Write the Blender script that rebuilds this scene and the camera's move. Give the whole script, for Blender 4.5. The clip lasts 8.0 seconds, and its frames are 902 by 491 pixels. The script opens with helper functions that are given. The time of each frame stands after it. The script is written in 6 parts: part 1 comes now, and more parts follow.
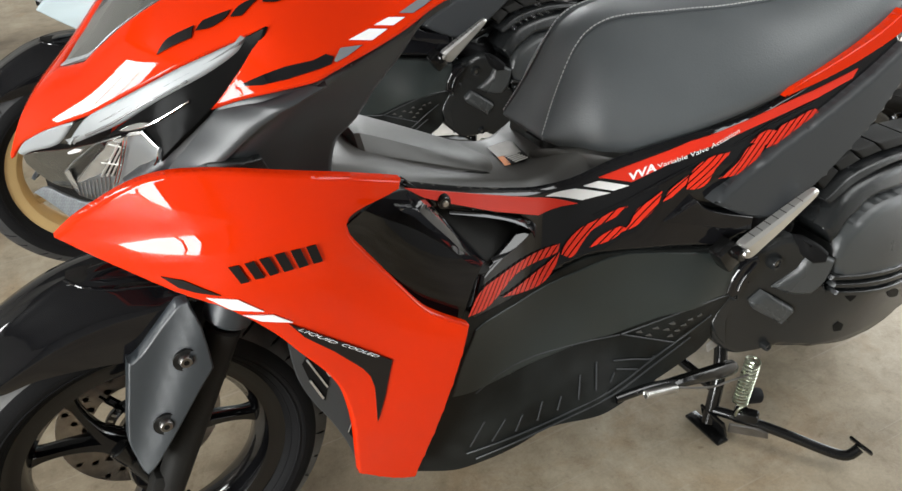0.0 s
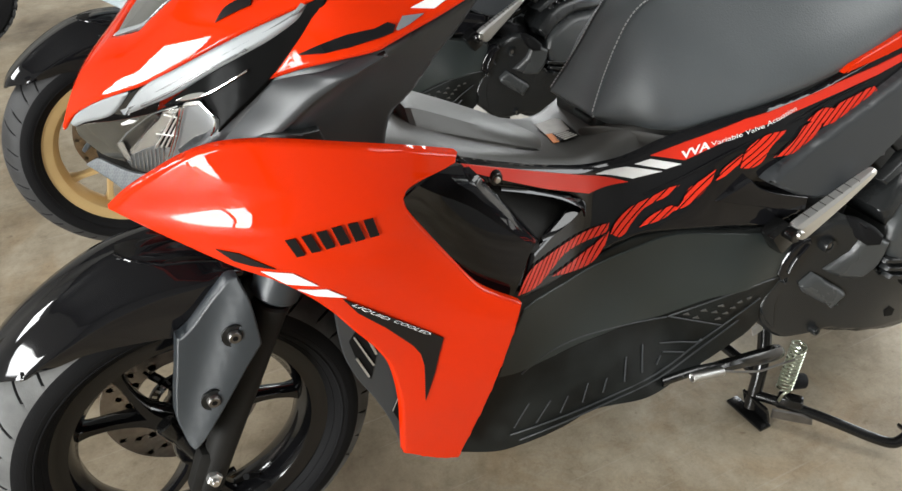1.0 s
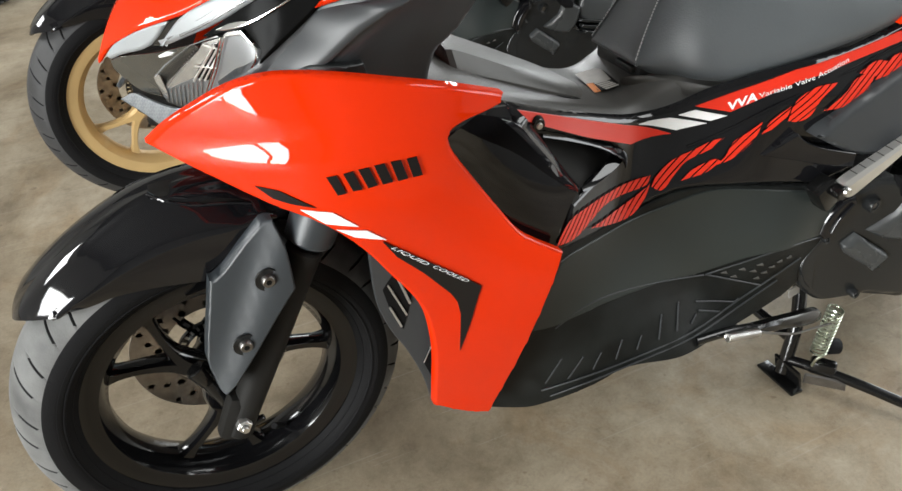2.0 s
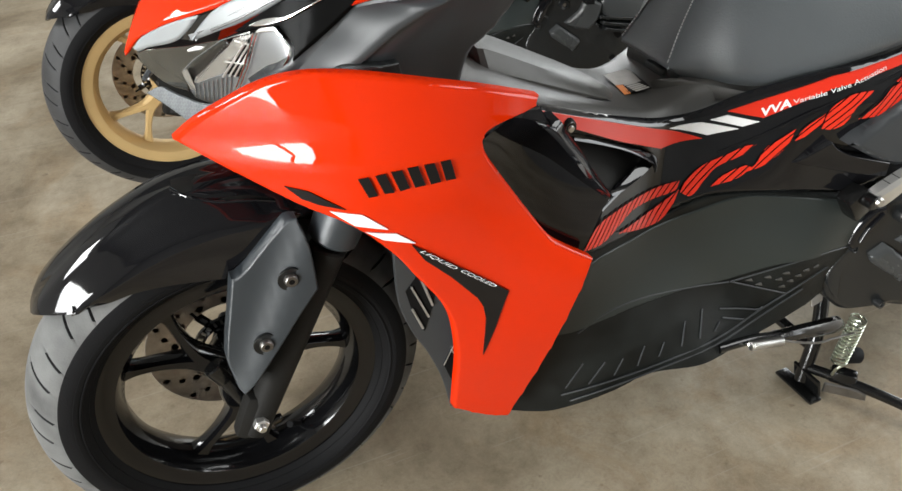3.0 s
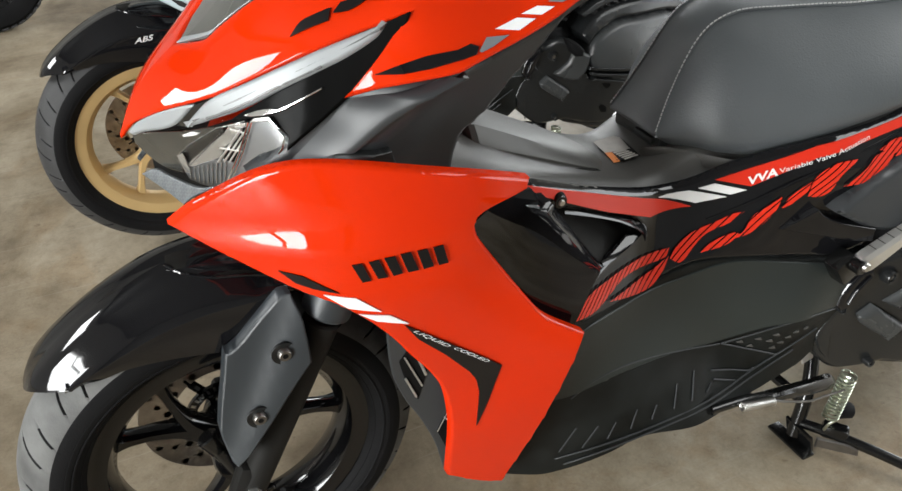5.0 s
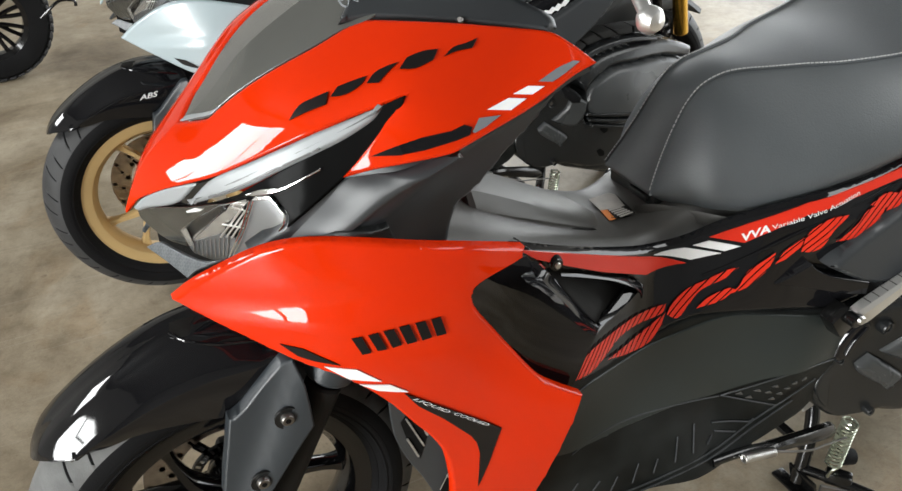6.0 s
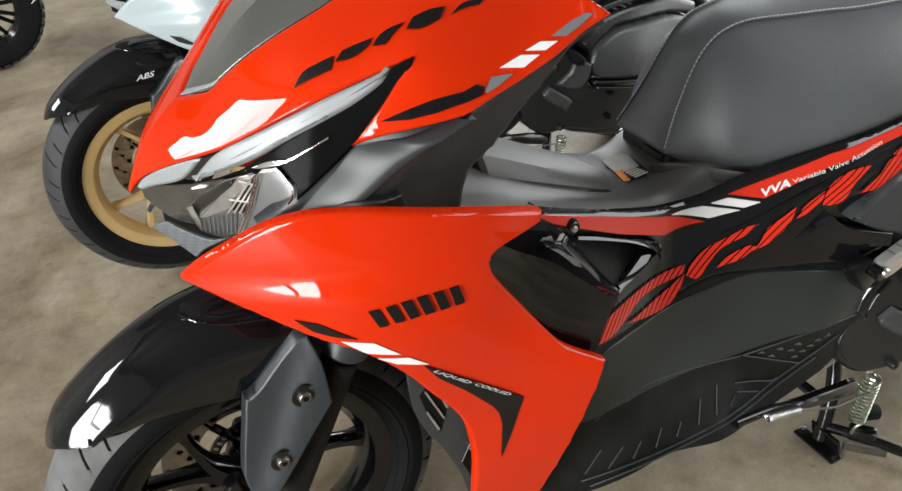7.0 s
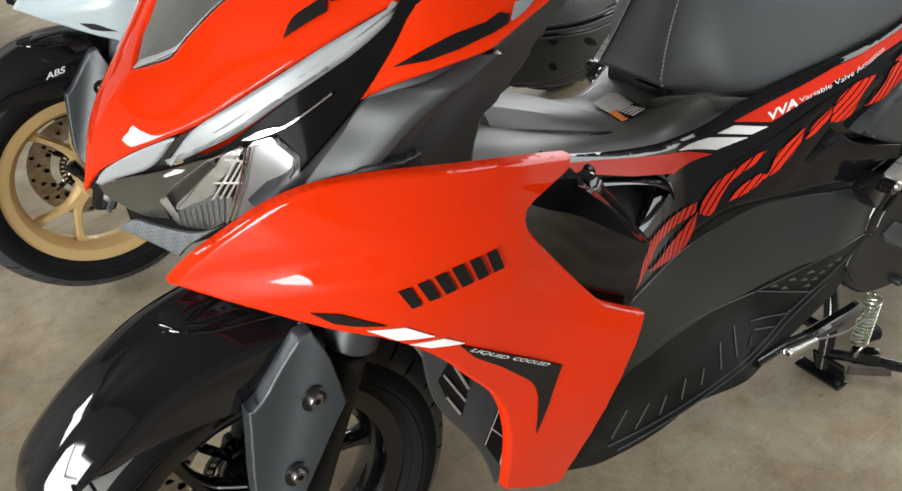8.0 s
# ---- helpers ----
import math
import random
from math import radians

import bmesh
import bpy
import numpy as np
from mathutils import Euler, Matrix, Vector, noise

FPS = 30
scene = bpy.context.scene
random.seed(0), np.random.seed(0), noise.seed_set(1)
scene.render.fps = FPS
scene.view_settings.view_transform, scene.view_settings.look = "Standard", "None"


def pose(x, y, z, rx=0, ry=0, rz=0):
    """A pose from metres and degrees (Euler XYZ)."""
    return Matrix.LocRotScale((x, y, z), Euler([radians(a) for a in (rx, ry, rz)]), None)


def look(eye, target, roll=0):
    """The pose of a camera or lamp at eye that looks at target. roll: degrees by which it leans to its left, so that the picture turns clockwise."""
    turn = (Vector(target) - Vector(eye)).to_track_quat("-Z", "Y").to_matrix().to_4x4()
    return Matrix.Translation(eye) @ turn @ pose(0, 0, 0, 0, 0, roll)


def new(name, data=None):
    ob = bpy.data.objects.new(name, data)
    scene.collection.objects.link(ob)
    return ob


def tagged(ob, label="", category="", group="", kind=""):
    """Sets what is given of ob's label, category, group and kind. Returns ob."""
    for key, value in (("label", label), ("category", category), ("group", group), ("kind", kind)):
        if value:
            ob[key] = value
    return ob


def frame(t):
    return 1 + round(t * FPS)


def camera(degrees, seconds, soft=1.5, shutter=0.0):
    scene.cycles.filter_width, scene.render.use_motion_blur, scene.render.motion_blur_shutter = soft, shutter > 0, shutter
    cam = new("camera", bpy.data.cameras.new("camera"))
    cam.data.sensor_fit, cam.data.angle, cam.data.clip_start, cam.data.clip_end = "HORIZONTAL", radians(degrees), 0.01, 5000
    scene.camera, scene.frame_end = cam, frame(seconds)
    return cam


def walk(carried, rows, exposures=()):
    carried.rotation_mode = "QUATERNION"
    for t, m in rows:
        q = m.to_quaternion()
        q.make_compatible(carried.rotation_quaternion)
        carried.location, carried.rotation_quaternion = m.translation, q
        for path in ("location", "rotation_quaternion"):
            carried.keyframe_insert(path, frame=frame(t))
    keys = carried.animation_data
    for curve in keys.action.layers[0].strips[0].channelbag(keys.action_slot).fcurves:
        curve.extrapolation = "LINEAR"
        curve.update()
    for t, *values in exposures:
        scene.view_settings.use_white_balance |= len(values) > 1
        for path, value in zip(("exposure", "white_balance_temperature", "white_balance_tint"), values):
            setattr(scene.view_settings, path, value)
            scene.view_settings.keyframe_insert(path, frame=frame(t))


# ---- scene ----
cam = camera(58.9, 8.0)
ROWS = [
    (0.0, 0.0351, -0.9402, 1.1360, 57.01, 2.52, -27.96),
    (0.5, 0.0160, -0.9265, 1.1298, 57.09, 2.89, -27.53),
    (1.0, 0.0003, -0.9151, 1.1188, 56.15, 2.79, -26.65),
    (1.5, -0.0110, -0.9104, 1.0957, 54.90, 2.19, -26.22),
    (2.0, -0.0280, -0.9001, 1.0829, 54.21, 2.34, -25.19),
    (3.5, -0.0454, -0.8556, 1.0911, 53.46, 1.17, -24.16),
    (4.0, -0.0387, -0.8500, 1.1009, 53.63, 1.66, -24.17),
    (4.5, -0.0356, -0.8472, 1.1131, 54.17, 1.72, -24.31),
    (5.0, -0.0339, -0.8458, 1.1341, 55.53, 1.34, -24.95),
    (6.5, -0.0195, -0.8363, 1.1873, 57.74, 3.23, -25.39),
    (7.0, -0.0263, -0.8210, 1.1605, 55.64, 4.39, -26.24),
    (7.5, -0.0465, -0.7788, 1.1354, 54.35, 5.61, -28.97),
    (8.0, -0.0780, -0.7069, 1.1026, 53.25, 6.94, -34.95),
]
EXPOSURE = [(0.0, 0.46), (2.0, 0.58), (4.0, 0.48), (6.5, 0.32), (8.0, 0.34)]
walk(cam, [(t, pose(x, y, z, rx, ry, rz)) for t, x, y, z, rx, ry, rz in ROWS], EXPOSURE)

# ---- light: a daylit showroom, open to the street at the front and beside ----
world = bpy.data.worlds.new("sky")
scene.world = world
world.use_nodes = True
wn = world.node_tree.nodes
sky = wn.new("ShaderNodeTexSky")
sky.sky_type, sky.sun_disc = "NISHITA", False
sky.sun_elevation, sky.sun_rotation = radians(55), radians(200)
world.node_tree.links.new(sky.outputs[0], wn["Background"].inputs[0])
wn["Background"].inputs[1].default_value = 0.12

SUN_DIR = Vector((-0.35, -0.45, 0.82))
sun = new("sun", bpy.data.lights.new("sun", "SUN"))
sun.data.energy, sun.data.angle, sun.data.color = 2.0, radians(12), (1.0, 0.96, 0.9)
sun.matrix_world = look(SUN_DIR * 20, (0, 0, 0))


def area(name, eye, target, sx, sy, watts, color=(1, 1, 1)):
    ob = new(name, bpy.data.lights.new(name, "AREA"))
    ob.data.shape, ob.data.size, ob.data.size_y, ob.data.energy, ob.data.color = "RECTANGLE", sx, sy, watts, color
    ob.matrix_world = look(eye, target)
    return ob


# sky light entering through the shop door, the high window beside it, the glazed east front and the back window
area("door_light", (-4.08, -2.0, 1.3), (0, -2.0, 1.2), 1.7, 2.6, 345, (0.98, 1.0, 0.99))
area("window_light", (-4.08, 2.5, 2.95), (0, 2.5, 1.5), 3.4, 0.8, 170, (0.98, 1.0, 0.99))
area("east_front_light", (5.97, 1.0, 1.5), (0, 1.0, 1.2), 10.0, 2.8, 350, (0.98, 1.0, 0.99))
# added fill under the closed ceiling, brightens seat and engine from above
area("overhead_fill", (3.4, -2.2, 3.78), (3.4, -2.2, 0), 2.4, 3.0, 110, (0.98, 1.0, 0.99))
area("north_window_light", (3.2, 7.08, 2.4), (3.2, 0, 1.6), 3.0, 1.8, 230, (0.98, 1.0, 0.99))

# ---- materials ----
def material(name, color, rough=0.5, metal=0.0, coat=0.0, grain=0.0, grain_size=200.0, vary=0.0, vary_size=6.0, spec=0.5, aniso=0.0):
    """Principled paint, plastic or metal with a fine relief and a slow drift of tone and gloss."""
    m = bpy.data.materials.new(name)
    m.use_nodes = True
    n, l = m.node_tree.nodes, m.node_tree.links
    b = n["Principled BSDF"]
    b.inputs["Base Color"].default_value = (*color, 1)
    b.inputs["Roughness"].default_value, b.inputs["Metallic"].default_value = rough, metal
    b.inputs["Coat Weight"].default_value, b.inputs["Coat Roughness"].default_value = coat, 0.012
    b.inputs["Specular IOR Level"].default_value = spec
    tc = n.new("ShaderNodeTexCoord")
    if vary:
        t = n.new("ShaderNodeTexNoise")
        t.inputs["Scale"].default_value, t.inputs["Detail"].default_value = vary_size, 6
        l.new(tc.outputs["Object"], t.inputs["Vector"])
        mr = n.new("ShaderNodeMapRange")
        mr.inputs["From Min"].default_value, mr.inputs["From Max"].default_value = 0.3, 0.7
        mr.inputs["To Min"].default_value, mr.inputs["To Max"].default_value = 1 - vary, 1 + vary
        l.new(t.outputs["Fac"], mr.inputs["Value"])
        mx = n.new("ShaderNodeVectorMath")
        mx.operation = "SCALE"
        mx.inputs[0].default_value = color
        l.new(mr.outputs[0], mx.inputs["Scale"])
        l.new(mx.outputs[0], b.inputs["Base Color"])
        mr2 = n.new("ShaderNodeMapRange")
        mr2.inputs["To Min"].default_value, mr2.inputs["To Max"].default_value = rough * (1 - vary * 0.6), min(1, rough * (1 + vary * 0.6))
        l.new(t.outputs["Fac"], mr2.inputs["Value"])
        l.new(mr2.outputs[0], b.inputs["Roughness"])
    if grain:
        g = n.new("ShaderNodeTexNoise")
        g.inputs["Scale"].default_value, g.inputs["Detail"].default_value = grain_size, 3
        l.new(tc.outputs["Object"], g.inputs["Vector"])
        bp = n.new("ShaderNodeBump")
        bp.inputs["Strength"].default_value, bp.inputs["Distance"].default_value = grain, 0.001
        l.new(g.outputs["Fac"], bp.inputs["Height"])
        l.new(bp.outputs[0], b.inputs["Normal"])
    return m


def checked(name, a, b, scale, rough):
    """Plastic moulded with a fine chequered relief."""
    m = material(name, a, rough)
    n, l = m.node_tree.nodes, m.node_tree.links
    tc, ch = n.new("ShaderNodeTexCoord"), n.new("ShaderNodeTexChecker")
    ch.inputs["Scale"].default_value = scale
    ch.inputs["Color1"].default_value, ch.inputs["Color2"].default_value = (*a, 1), (*b, 1)
    l.new(tc.outputs["Object"], ch.inputs["Vector"])
    l.new(ch.outputs["Color"], n["Principled BSDF"].inputs["Base Color"])
    return m


RED = material("red_gloss_paint", (0.59, 0.023, 0.001), 0.4, coat=0.65, vary=0.02, vary_size=3, spec=0.0)
WHITE_PAINT = material("pale_grey_blue_gloss_paint", (0.36, 0.43, 0.455), 0.30, coat=0.35, vary=0.03, vary_size=3)
BLACK_GLOSS = material("black_gloss_plastic", (0.006, 0.006, 0.007), 0.055, vary=0.2, vary_size=9, spec=0.5)
BLACK_MATT = material("black_grained_plastic", (0.0105, 0.0117, 0.0119), 0.44, grain=0.35, grain_size=900, vary=0.15)
GREY_MATT = material("dark_grey_satin_plastic", (0.028, 0.0305, 0.033), 0.37, grain=0.12, grain_size=1100, vary=0.04)
LOWER_BASE = material("dusty_black_grained_plastic", (0.0062, 0.0072, 0.0068), 0.46, grain=0.4, grain_size=800, vary=0.6, vary_size=22, spec=0.26)
LOWER_SATIN = material("black_satin_plastic", (0.0205, 0.0255, 0.0245), 0.33, grain=0.3, grain_size=1000, vary=0.12)
TUNNEL_GREY = material("grey_satin_plastic", (0.062, 0.060, 0.056), 0.42, grain=0.25, grain_size=1100, vary=0.1)
SEAT = material("black_leatherette", (0.073, 0.080, 0.085), 0.41, grain=0.35, grain_size=420, vary=0.12)
RUBBER = material("tyre_rubber", (0.008, 0.008, 0.0085), 0.6, grain=0.3, grain_size=500, vary=0.2, spec=0.08)
RUBBER_DUSTY = material("dusty_tyre_tread", (0.10, 0.10, 0.098), 0.75, grain=0.4, grain_size=400, vary=0.6, vary_size=14)
RUBBER_WORN = material("clean_tyre_tread", (0.024, 0.024, 0.025), 0.62, grain=0.4, grain_size=400, vary=0.3, vary_size=14)
RIM_BLACK = material("black_gloss_enamel", (0.004, 0.004, 0.0045), 0.10, vary=0.15, spec=0.45)
RIM_GOLD = material("matt_gold_enamel", (0.55, 0.38, 0.17), 0.4, metal=0.25, vary=0.1)
STEEL = material("brushed_steel", (0.55, 0.54, 0.52), 0.32, metal=1.0, vary=0.15, vary_size=40)
DARK_STEEL = material("dark_steel", (0.22, 0.21, 0.20), 0.38, metal=1.0, vary=0.15, vary_size=50)
DISC = material("brake_disc_steel", (0.40, 0.355, 0.31), 0.40, metal=0.55, vary=0.2, vary_size=60)
ALU = material("cast_aluminium", (0.72, 0.71, 0.69), 0.36, metal=0.9, grain=0.2, grain_size=700, vary=0.1)
ZINC = material("zinc_plated_steel", (0.62, 0.66, 0.55), 0.28, metal=1.0, vary=0.15, vary_size=50)
CHROME = material("chrome", (0.78, 0.79, 0.8), 0.08, metal=1.0)
BLACK_STEEL = material("black_enamelled_steel", (0.005, 0.005, 0.005), 0.14, grain=0.2, grain_size=300, vary=0.2)
ENGINE = material("dark_cast_engine_case", (0.044, 0.047, 0.048), 0.28, grain=0.4, grain_size=700, vary=0.15)
ENGINE_DARK = material("black_cast_engine_cover", (0.013, 0.014, 0.0145), 0.26, grain=0.3, grain_size=700, vary=0.15)
FORK_GREY = material("slate_grey_satin_plastic", (0.027, 0.032, 0.0365), 0.36, grain=0.2, grain_size=900, vary=0.1)
GOLD = material("gold_anodised", (0.62, 0.36, 0.06), 0.25, metal=1.0)
VINYL_WHITE = material("white_vinyl", (0.80, 0.80, 0.80), 0.3, vary=0.03)
VINYL_BLACK = material("black_vinyl", (0.008, 0.007, 0.007), 0.35, vary=0.1, spec=0.2)
VINYL_RED = material("red_vinyl", (0.62, 0.024, 0.008), 0.3, vary=0.05)
VINYL_GREY = material("grey_vinyl", (0.16, 0.17, 0.18), 0.25, vary=0.05)
VINYL_ORANGE = material("orange_vinyl", (0.75, 0.22, 0.03), 0.35)
FROST = material("frosted_silver_reflector", (0.16, 0.165, 0.17), 0.38, metal=0.8, coat=0.3, vary=0.1, vary_size=30)
VINYL_PALE = material("pale_print", (0.42, 0.40, 0.37), 0.4, vary=0.1, vary_size=80)
THREAD = material("pale_grey_thread", (0.42, 0.42, 0.42), 0.7)
SMOKE = material("smoked_screen_plastic", (0.085, 0.085, 0.078), 0.16, coat=0.5, vary=0.1)
STRIP = material("frosted_silver_strip", (0.27, 0.285, 0.295), 0.44, metal=0.15, vary=0.06, vary_size=25)
SURROUND = material("smoked_lamp_surround", (0.006, 0.006, 0.006), 0.14, vary=0.2, vary_size=12, spec=0.02)
LAMP_BOWL = material("dark_chromed_bowl", (0.11, 0.11, 0.10), 0.16, metal=0.75, coat=0.5, vary=0.2, vary_size=30)
LAMP_SILVER = material("satin_chrome_reflector", (0.40, 0.395, 0.38), 0.26, metal=0.8, coat=0.3, vary=0.15, vary_size=60)
LAMP_GREY = material("grey_lamp_insert", (0.19, 0.195, 0.20), 0.22, metal=0.4, coat=0.6, vary=0.1)
LAMP_DARK = material("dark_lamp_shell", (0.006, 0.006, 0.006), 0.25, coat=0.3, vary=0.2, vary_size=30)
DUCT = material("matt_black_duct", (0.012, 0.0115, 0.0105), 0.6, grain=0.3, grain_size=700, vary=0.2, spec=0.15)
CARBON = checked("textured_grey_plastic", (0.05, 0.055, 0.06), (0.085, 0.095, 0.10), 330, 0.4)
GROOVE = material("dark_gap", (0.006, 0.006, 0.006), 0.5, spec=0.06)


def thin_glass(name):
    """A thin clear pane: it lets light straight through and mirrors by its angle."""
    m = bpy.data.materials.new(name)
    m.use_nodes = True
    n, l = m.node_tree.nodes, m.node_tree.links
    n.remove(n["Principled BSDF"])
    f, s, t, g, x = n.new("ShaderNodeLayerWeight"), n.new("ShaderNodeMapRange"), n.new("ShaderNodeBsdfTransparent"), n.new("ShaderNodeBsdfGlossy"), n.new("ShaderNodeMixShader")
    f.inputs["Blend"].default_value, g.inputs["Roughness"].default_value = 0.15, 0.01
    s.inputs["To Min"].default_value, s.inputs["To Max"].default_value = 0.004, 0.045
    l.new(f.outputs["Facing"], s.inputs["Value"])
    l.new(s.outputs[0], x.inputs[0])
    l.new(t.outputs[0], x.inputs[1])
    l.new(g.outputs[0], x.inputs[2])
    l.new(x.outputs[0], n["Material Output"].inputs["Surface"])
    return m


LENS = thin_glass("clear_lamp_lens")


def concrete():
    """Worn, polished concrete with rubbed patches, dark stains and fine scratches."""
    m = bpy.data.materials.new("worn_polished_concrete")
    m.use_nodes = True
    n, l = m.node_tree.nodes, m.node_tree.links
    b = n["Principled BSDF"]
    tc = n.new("ShaderNodeTexCoord")

    def tex(scale, detail, rough=0.6, dist=0.0):
        t = n.new("ShaderNodeTexNoise")
        t.inputs["Scale"].default_value, t.inputs["Detail"].default_value = scale, detail
        t.inputs["Roughness"].default_value, t.inputs["Distortion"].default_value = rough, dist
        l.new(tc.outputs["Object"], t.inputs["Vector"])
        return t

    def ramp(src, stops):
        r = n.new("ShaderNodeValToRGB")
        while len(r.color_ramp.elements) < len(stops):
            r.color_ramp.elements.new(0.5)
        for e, (p, c) in zip(r.color_ramp.elements, stops):
            e.position, e.color = p, (*c, 1)
        l.new(src, r.inputs[0])
        return r

    def mix(kind, fac, a, c):
        x = n.new("ShaderNodeMix")
        x.data_type, x.blend_type = "RGBA", kind
        if isinstance(fac, float):
            x.inputs[0].default_value = fac
        else:
            l.new(fac, x.inputs[0])
        l.new(a, x.inputs[6])
        l.new(c, x.inputs[7])
        return x.outputs[2]

    big = ramp(tex(1.8, 8, 0.62, 0.6).outputs["Fac"], [(0.30, (0.13, 0.098, 0.064)), (0.47, (0.275, 0.228, 0.162)), (0.66, (0.41, 0.355, 0.272))])
    mid = ramp(tex(9.0, 12, 0.75, 0.3).outputs["Fac"], [(0.30, (0.45, 0.40, 0.33)), (0.50, (0.95, 0.94, 0.92)), (0.72, (1.2, 1.2, 1.2))])
    fine = ramp(tex(170.0, 8, 0.9).outputs["Fac"], [(0.3, (0.62, 0.60, 0.57)), (0.7, (1.22, 1.22, 1.22))])
    spots = ramp(tex(38.0, 3, 0.5).outputs["Fac"], [(0.26, (0.55, 0.50, 0.44)), (0.33, (1, 1, 1))])
    c = mix("MULTIPLY", 0.5, big.outputs[0], mid.outputs[0])
    c = mix("MULTIPLY", 0.5, c, fine.outputs[0])
    c = mix("MULTIPLY", 0.6, c, spots.outputs[0])
    blot = ramp(tex(30.0, 15, 0.88, 0.4).outputs["Fac"], [(0.36, (0.50, 0.44, 0.36)), (0.48, (0.96, 0.96, 0.95)), (0.62, (1.22, 1.22, 1.2))])
    c = mix("MULTIPLY", 0.45, c, blot.outputs[0])
    rust = ramp(tex(3.1, 7, 0.7, 1.2).outputs["Fac"], [(0.52, (1, 1, 1)), (0.66, (0.78, 0.62, 0.45))])
    c = mix("MULTIPLY", 0.45, c, rust.outputs[0])
    for angle, scale in ((0.6, 3.0), (2.1, 2.4), (1.2, 4.0)):
        mp = n.new("ShaderNodeMapping")
        mp.inputs["Rotation"].default_value = (0, 0, angle)
        mp.inputs["Scale"].default_value = (scale * 0.35, scale * 22, 1)
        l.new(tc.outputs["Object"], mp.inputs["Vector"])
        t = n.new("ShaderNodeTexNoise")
        t.inputs["Scale"].default_value, t.inputs["Detail"].default_value = 1.5, 2
        l.new(mp.outputs[0], t.inputs["Vector"])
        scratch = ramp(t.outputs["Fac"], [(0.685, (0, 0, 0)), (0.71, (0.2, 0.2, 0.2))])
        pale = n.new("ShaderNodeRGB")
        pale.outputs[0].default_value = (0.45, 0.42, 0.37, 1)
        c = mix("MIX", scratch.outputs[0], c, pale.outputs[0])
    l.new(c, b.inputs["Base Color"])
    rr = n.new("ShaderNodeMapRange")
    rr.inputs["To Min"].default_value, rr.inputs["To Max"].default_value = 0.34, 0.56
    l.new(tex(5.0, 6).outputs["Fac"], rr.inputs["Value"])
    l.new(rr.outputs[0], b.inputs["Roughness"])
    b.inputs["Specular IOR Level"].default_value = 0.35
    bp = n.new("ShaderNodeBump")
    bp.inputs["Strength"].default_value, bp.inputs["Distance"].default_value = 0.15, 0.002
    l.new(tex(60.0, 6).outputs["Fac"], bp.inputs["Height"])
    l.new(bp.outputs[0], b.inputs["Normal"])
    return m


CONCRETE = concrete()
WALL_PAINT = material("off_white_wall_paint", (0.42, 0.41, 0.39), 0.7, grain=0.3, grain_size=90, vary=0.04, vary_size=2)
WALL_GREY = material("grey_wall_paint", (0.10, 0.098, 0.093), 0.7, grain=0.3, grain_size=90, vary=0.06, vary_size=2)
CEILING_PAINT = material("grey_ceiling_paint", (0.09, 0.09, 0.088), 0.8, grain=0.2, grain_size=60, vary=0.03, vary_size=2)
STREET = material("pale_street_paving", (0.35, 0.34, 0.32), 0.85, grain=0.4, grain_size=30, vary=0.15, vary_size=1.5)

# ---- mesh tools ----
def part(name, bm, mat, parent=None, label="", smooth=40):
    me = bpy.data.meshes.new(name)
    bm.to_mesh(me)
    bm.free()
    me.materials.append(mat)
    for p in me.polygons:
        p.use_smooth = smooth > 0
    if smooth:
        me.set_sharp_from_angle(angle=radians(smooth))
    if smooth and "lean" in me.attributes:
        # shells on a skin take the skin's own slope for shading
        lean = np.zeros(3 * len(me.vertices), "f")
        me.attributes["lean"].data.foreach_get("vector", lean)
        lean = lean.reshape(-1, 3)
        vi = np.zeros(len(me.loops), "i")
        me.loops.foreach_get("vertex_index", vi)
        cn = np.zeros(3 * len(me.loops), "f")
        me.corner_normals.foreach_get("vector", cn)
        cn, want = cn.reshape(-1, 3), lean[vi]
        fn = np.zeros(3 * len(me.polygons), "f")
        me.polygons.foreach_get("normal", fn)
        tot = np.zeros(len(me.polygons), "i")
        me.polygons.foreach_get("loop_total", tot)
        face = np.repeat(fn.reshape(-1, 3), tot, axis=0)
        size = np.linalg.norm(want, axis=1)
        good = (size > 0.5) & ((face * want).sum(1) > 0.55 * size)
        cn[good] = want[good] / size[good][:, None]
        me.normals_split_custom_set([tuple(n) for n in cn.tolist()])
        me.attributes.remove(me.attributes["lean"])
    ob = new(name, me)
    if parent is not None:
        ob.parent = parent
    return tagged(ob, label)


def rounded(points, steps=5, corner=38):
    """A closed outline led smoothly through its points; turns sharper than corner degrees stay corners."""
    p = [Vector(q) for q in points]
    n = len(p)
    if steps < 2:
        return p

    def tangent(i):
        a, b, c = p[i - 1], p[i], p[(i + 1) % n]
        if (b - a).length < 1e-6 or (c - b).length < 1e-6 or (b - a).angle(c - b) > radians(corner):
            return None
        return (c - a) * 0.5

    out = []
    for i in range(n):
        a, b = p[i], p[(i + 1) % n]
        d = (b - a).length
        ta, tb = tangent(i), tangent((i + 1) % n)
        ta = (b - a) if ta is None else ta.normalized() * d
        tb = (b - a) if tb is None else tb.normalized() * d
        for k in range(steps):
            s = k / steps
            out.append((2 * s**3 - 3 * s**2 + 1) * a + (s**3 - 2 * s**2 + s) * ta + (3 * s**2 - 2 * s**3) * b + (s**3 - s**2) * tb)
    return out


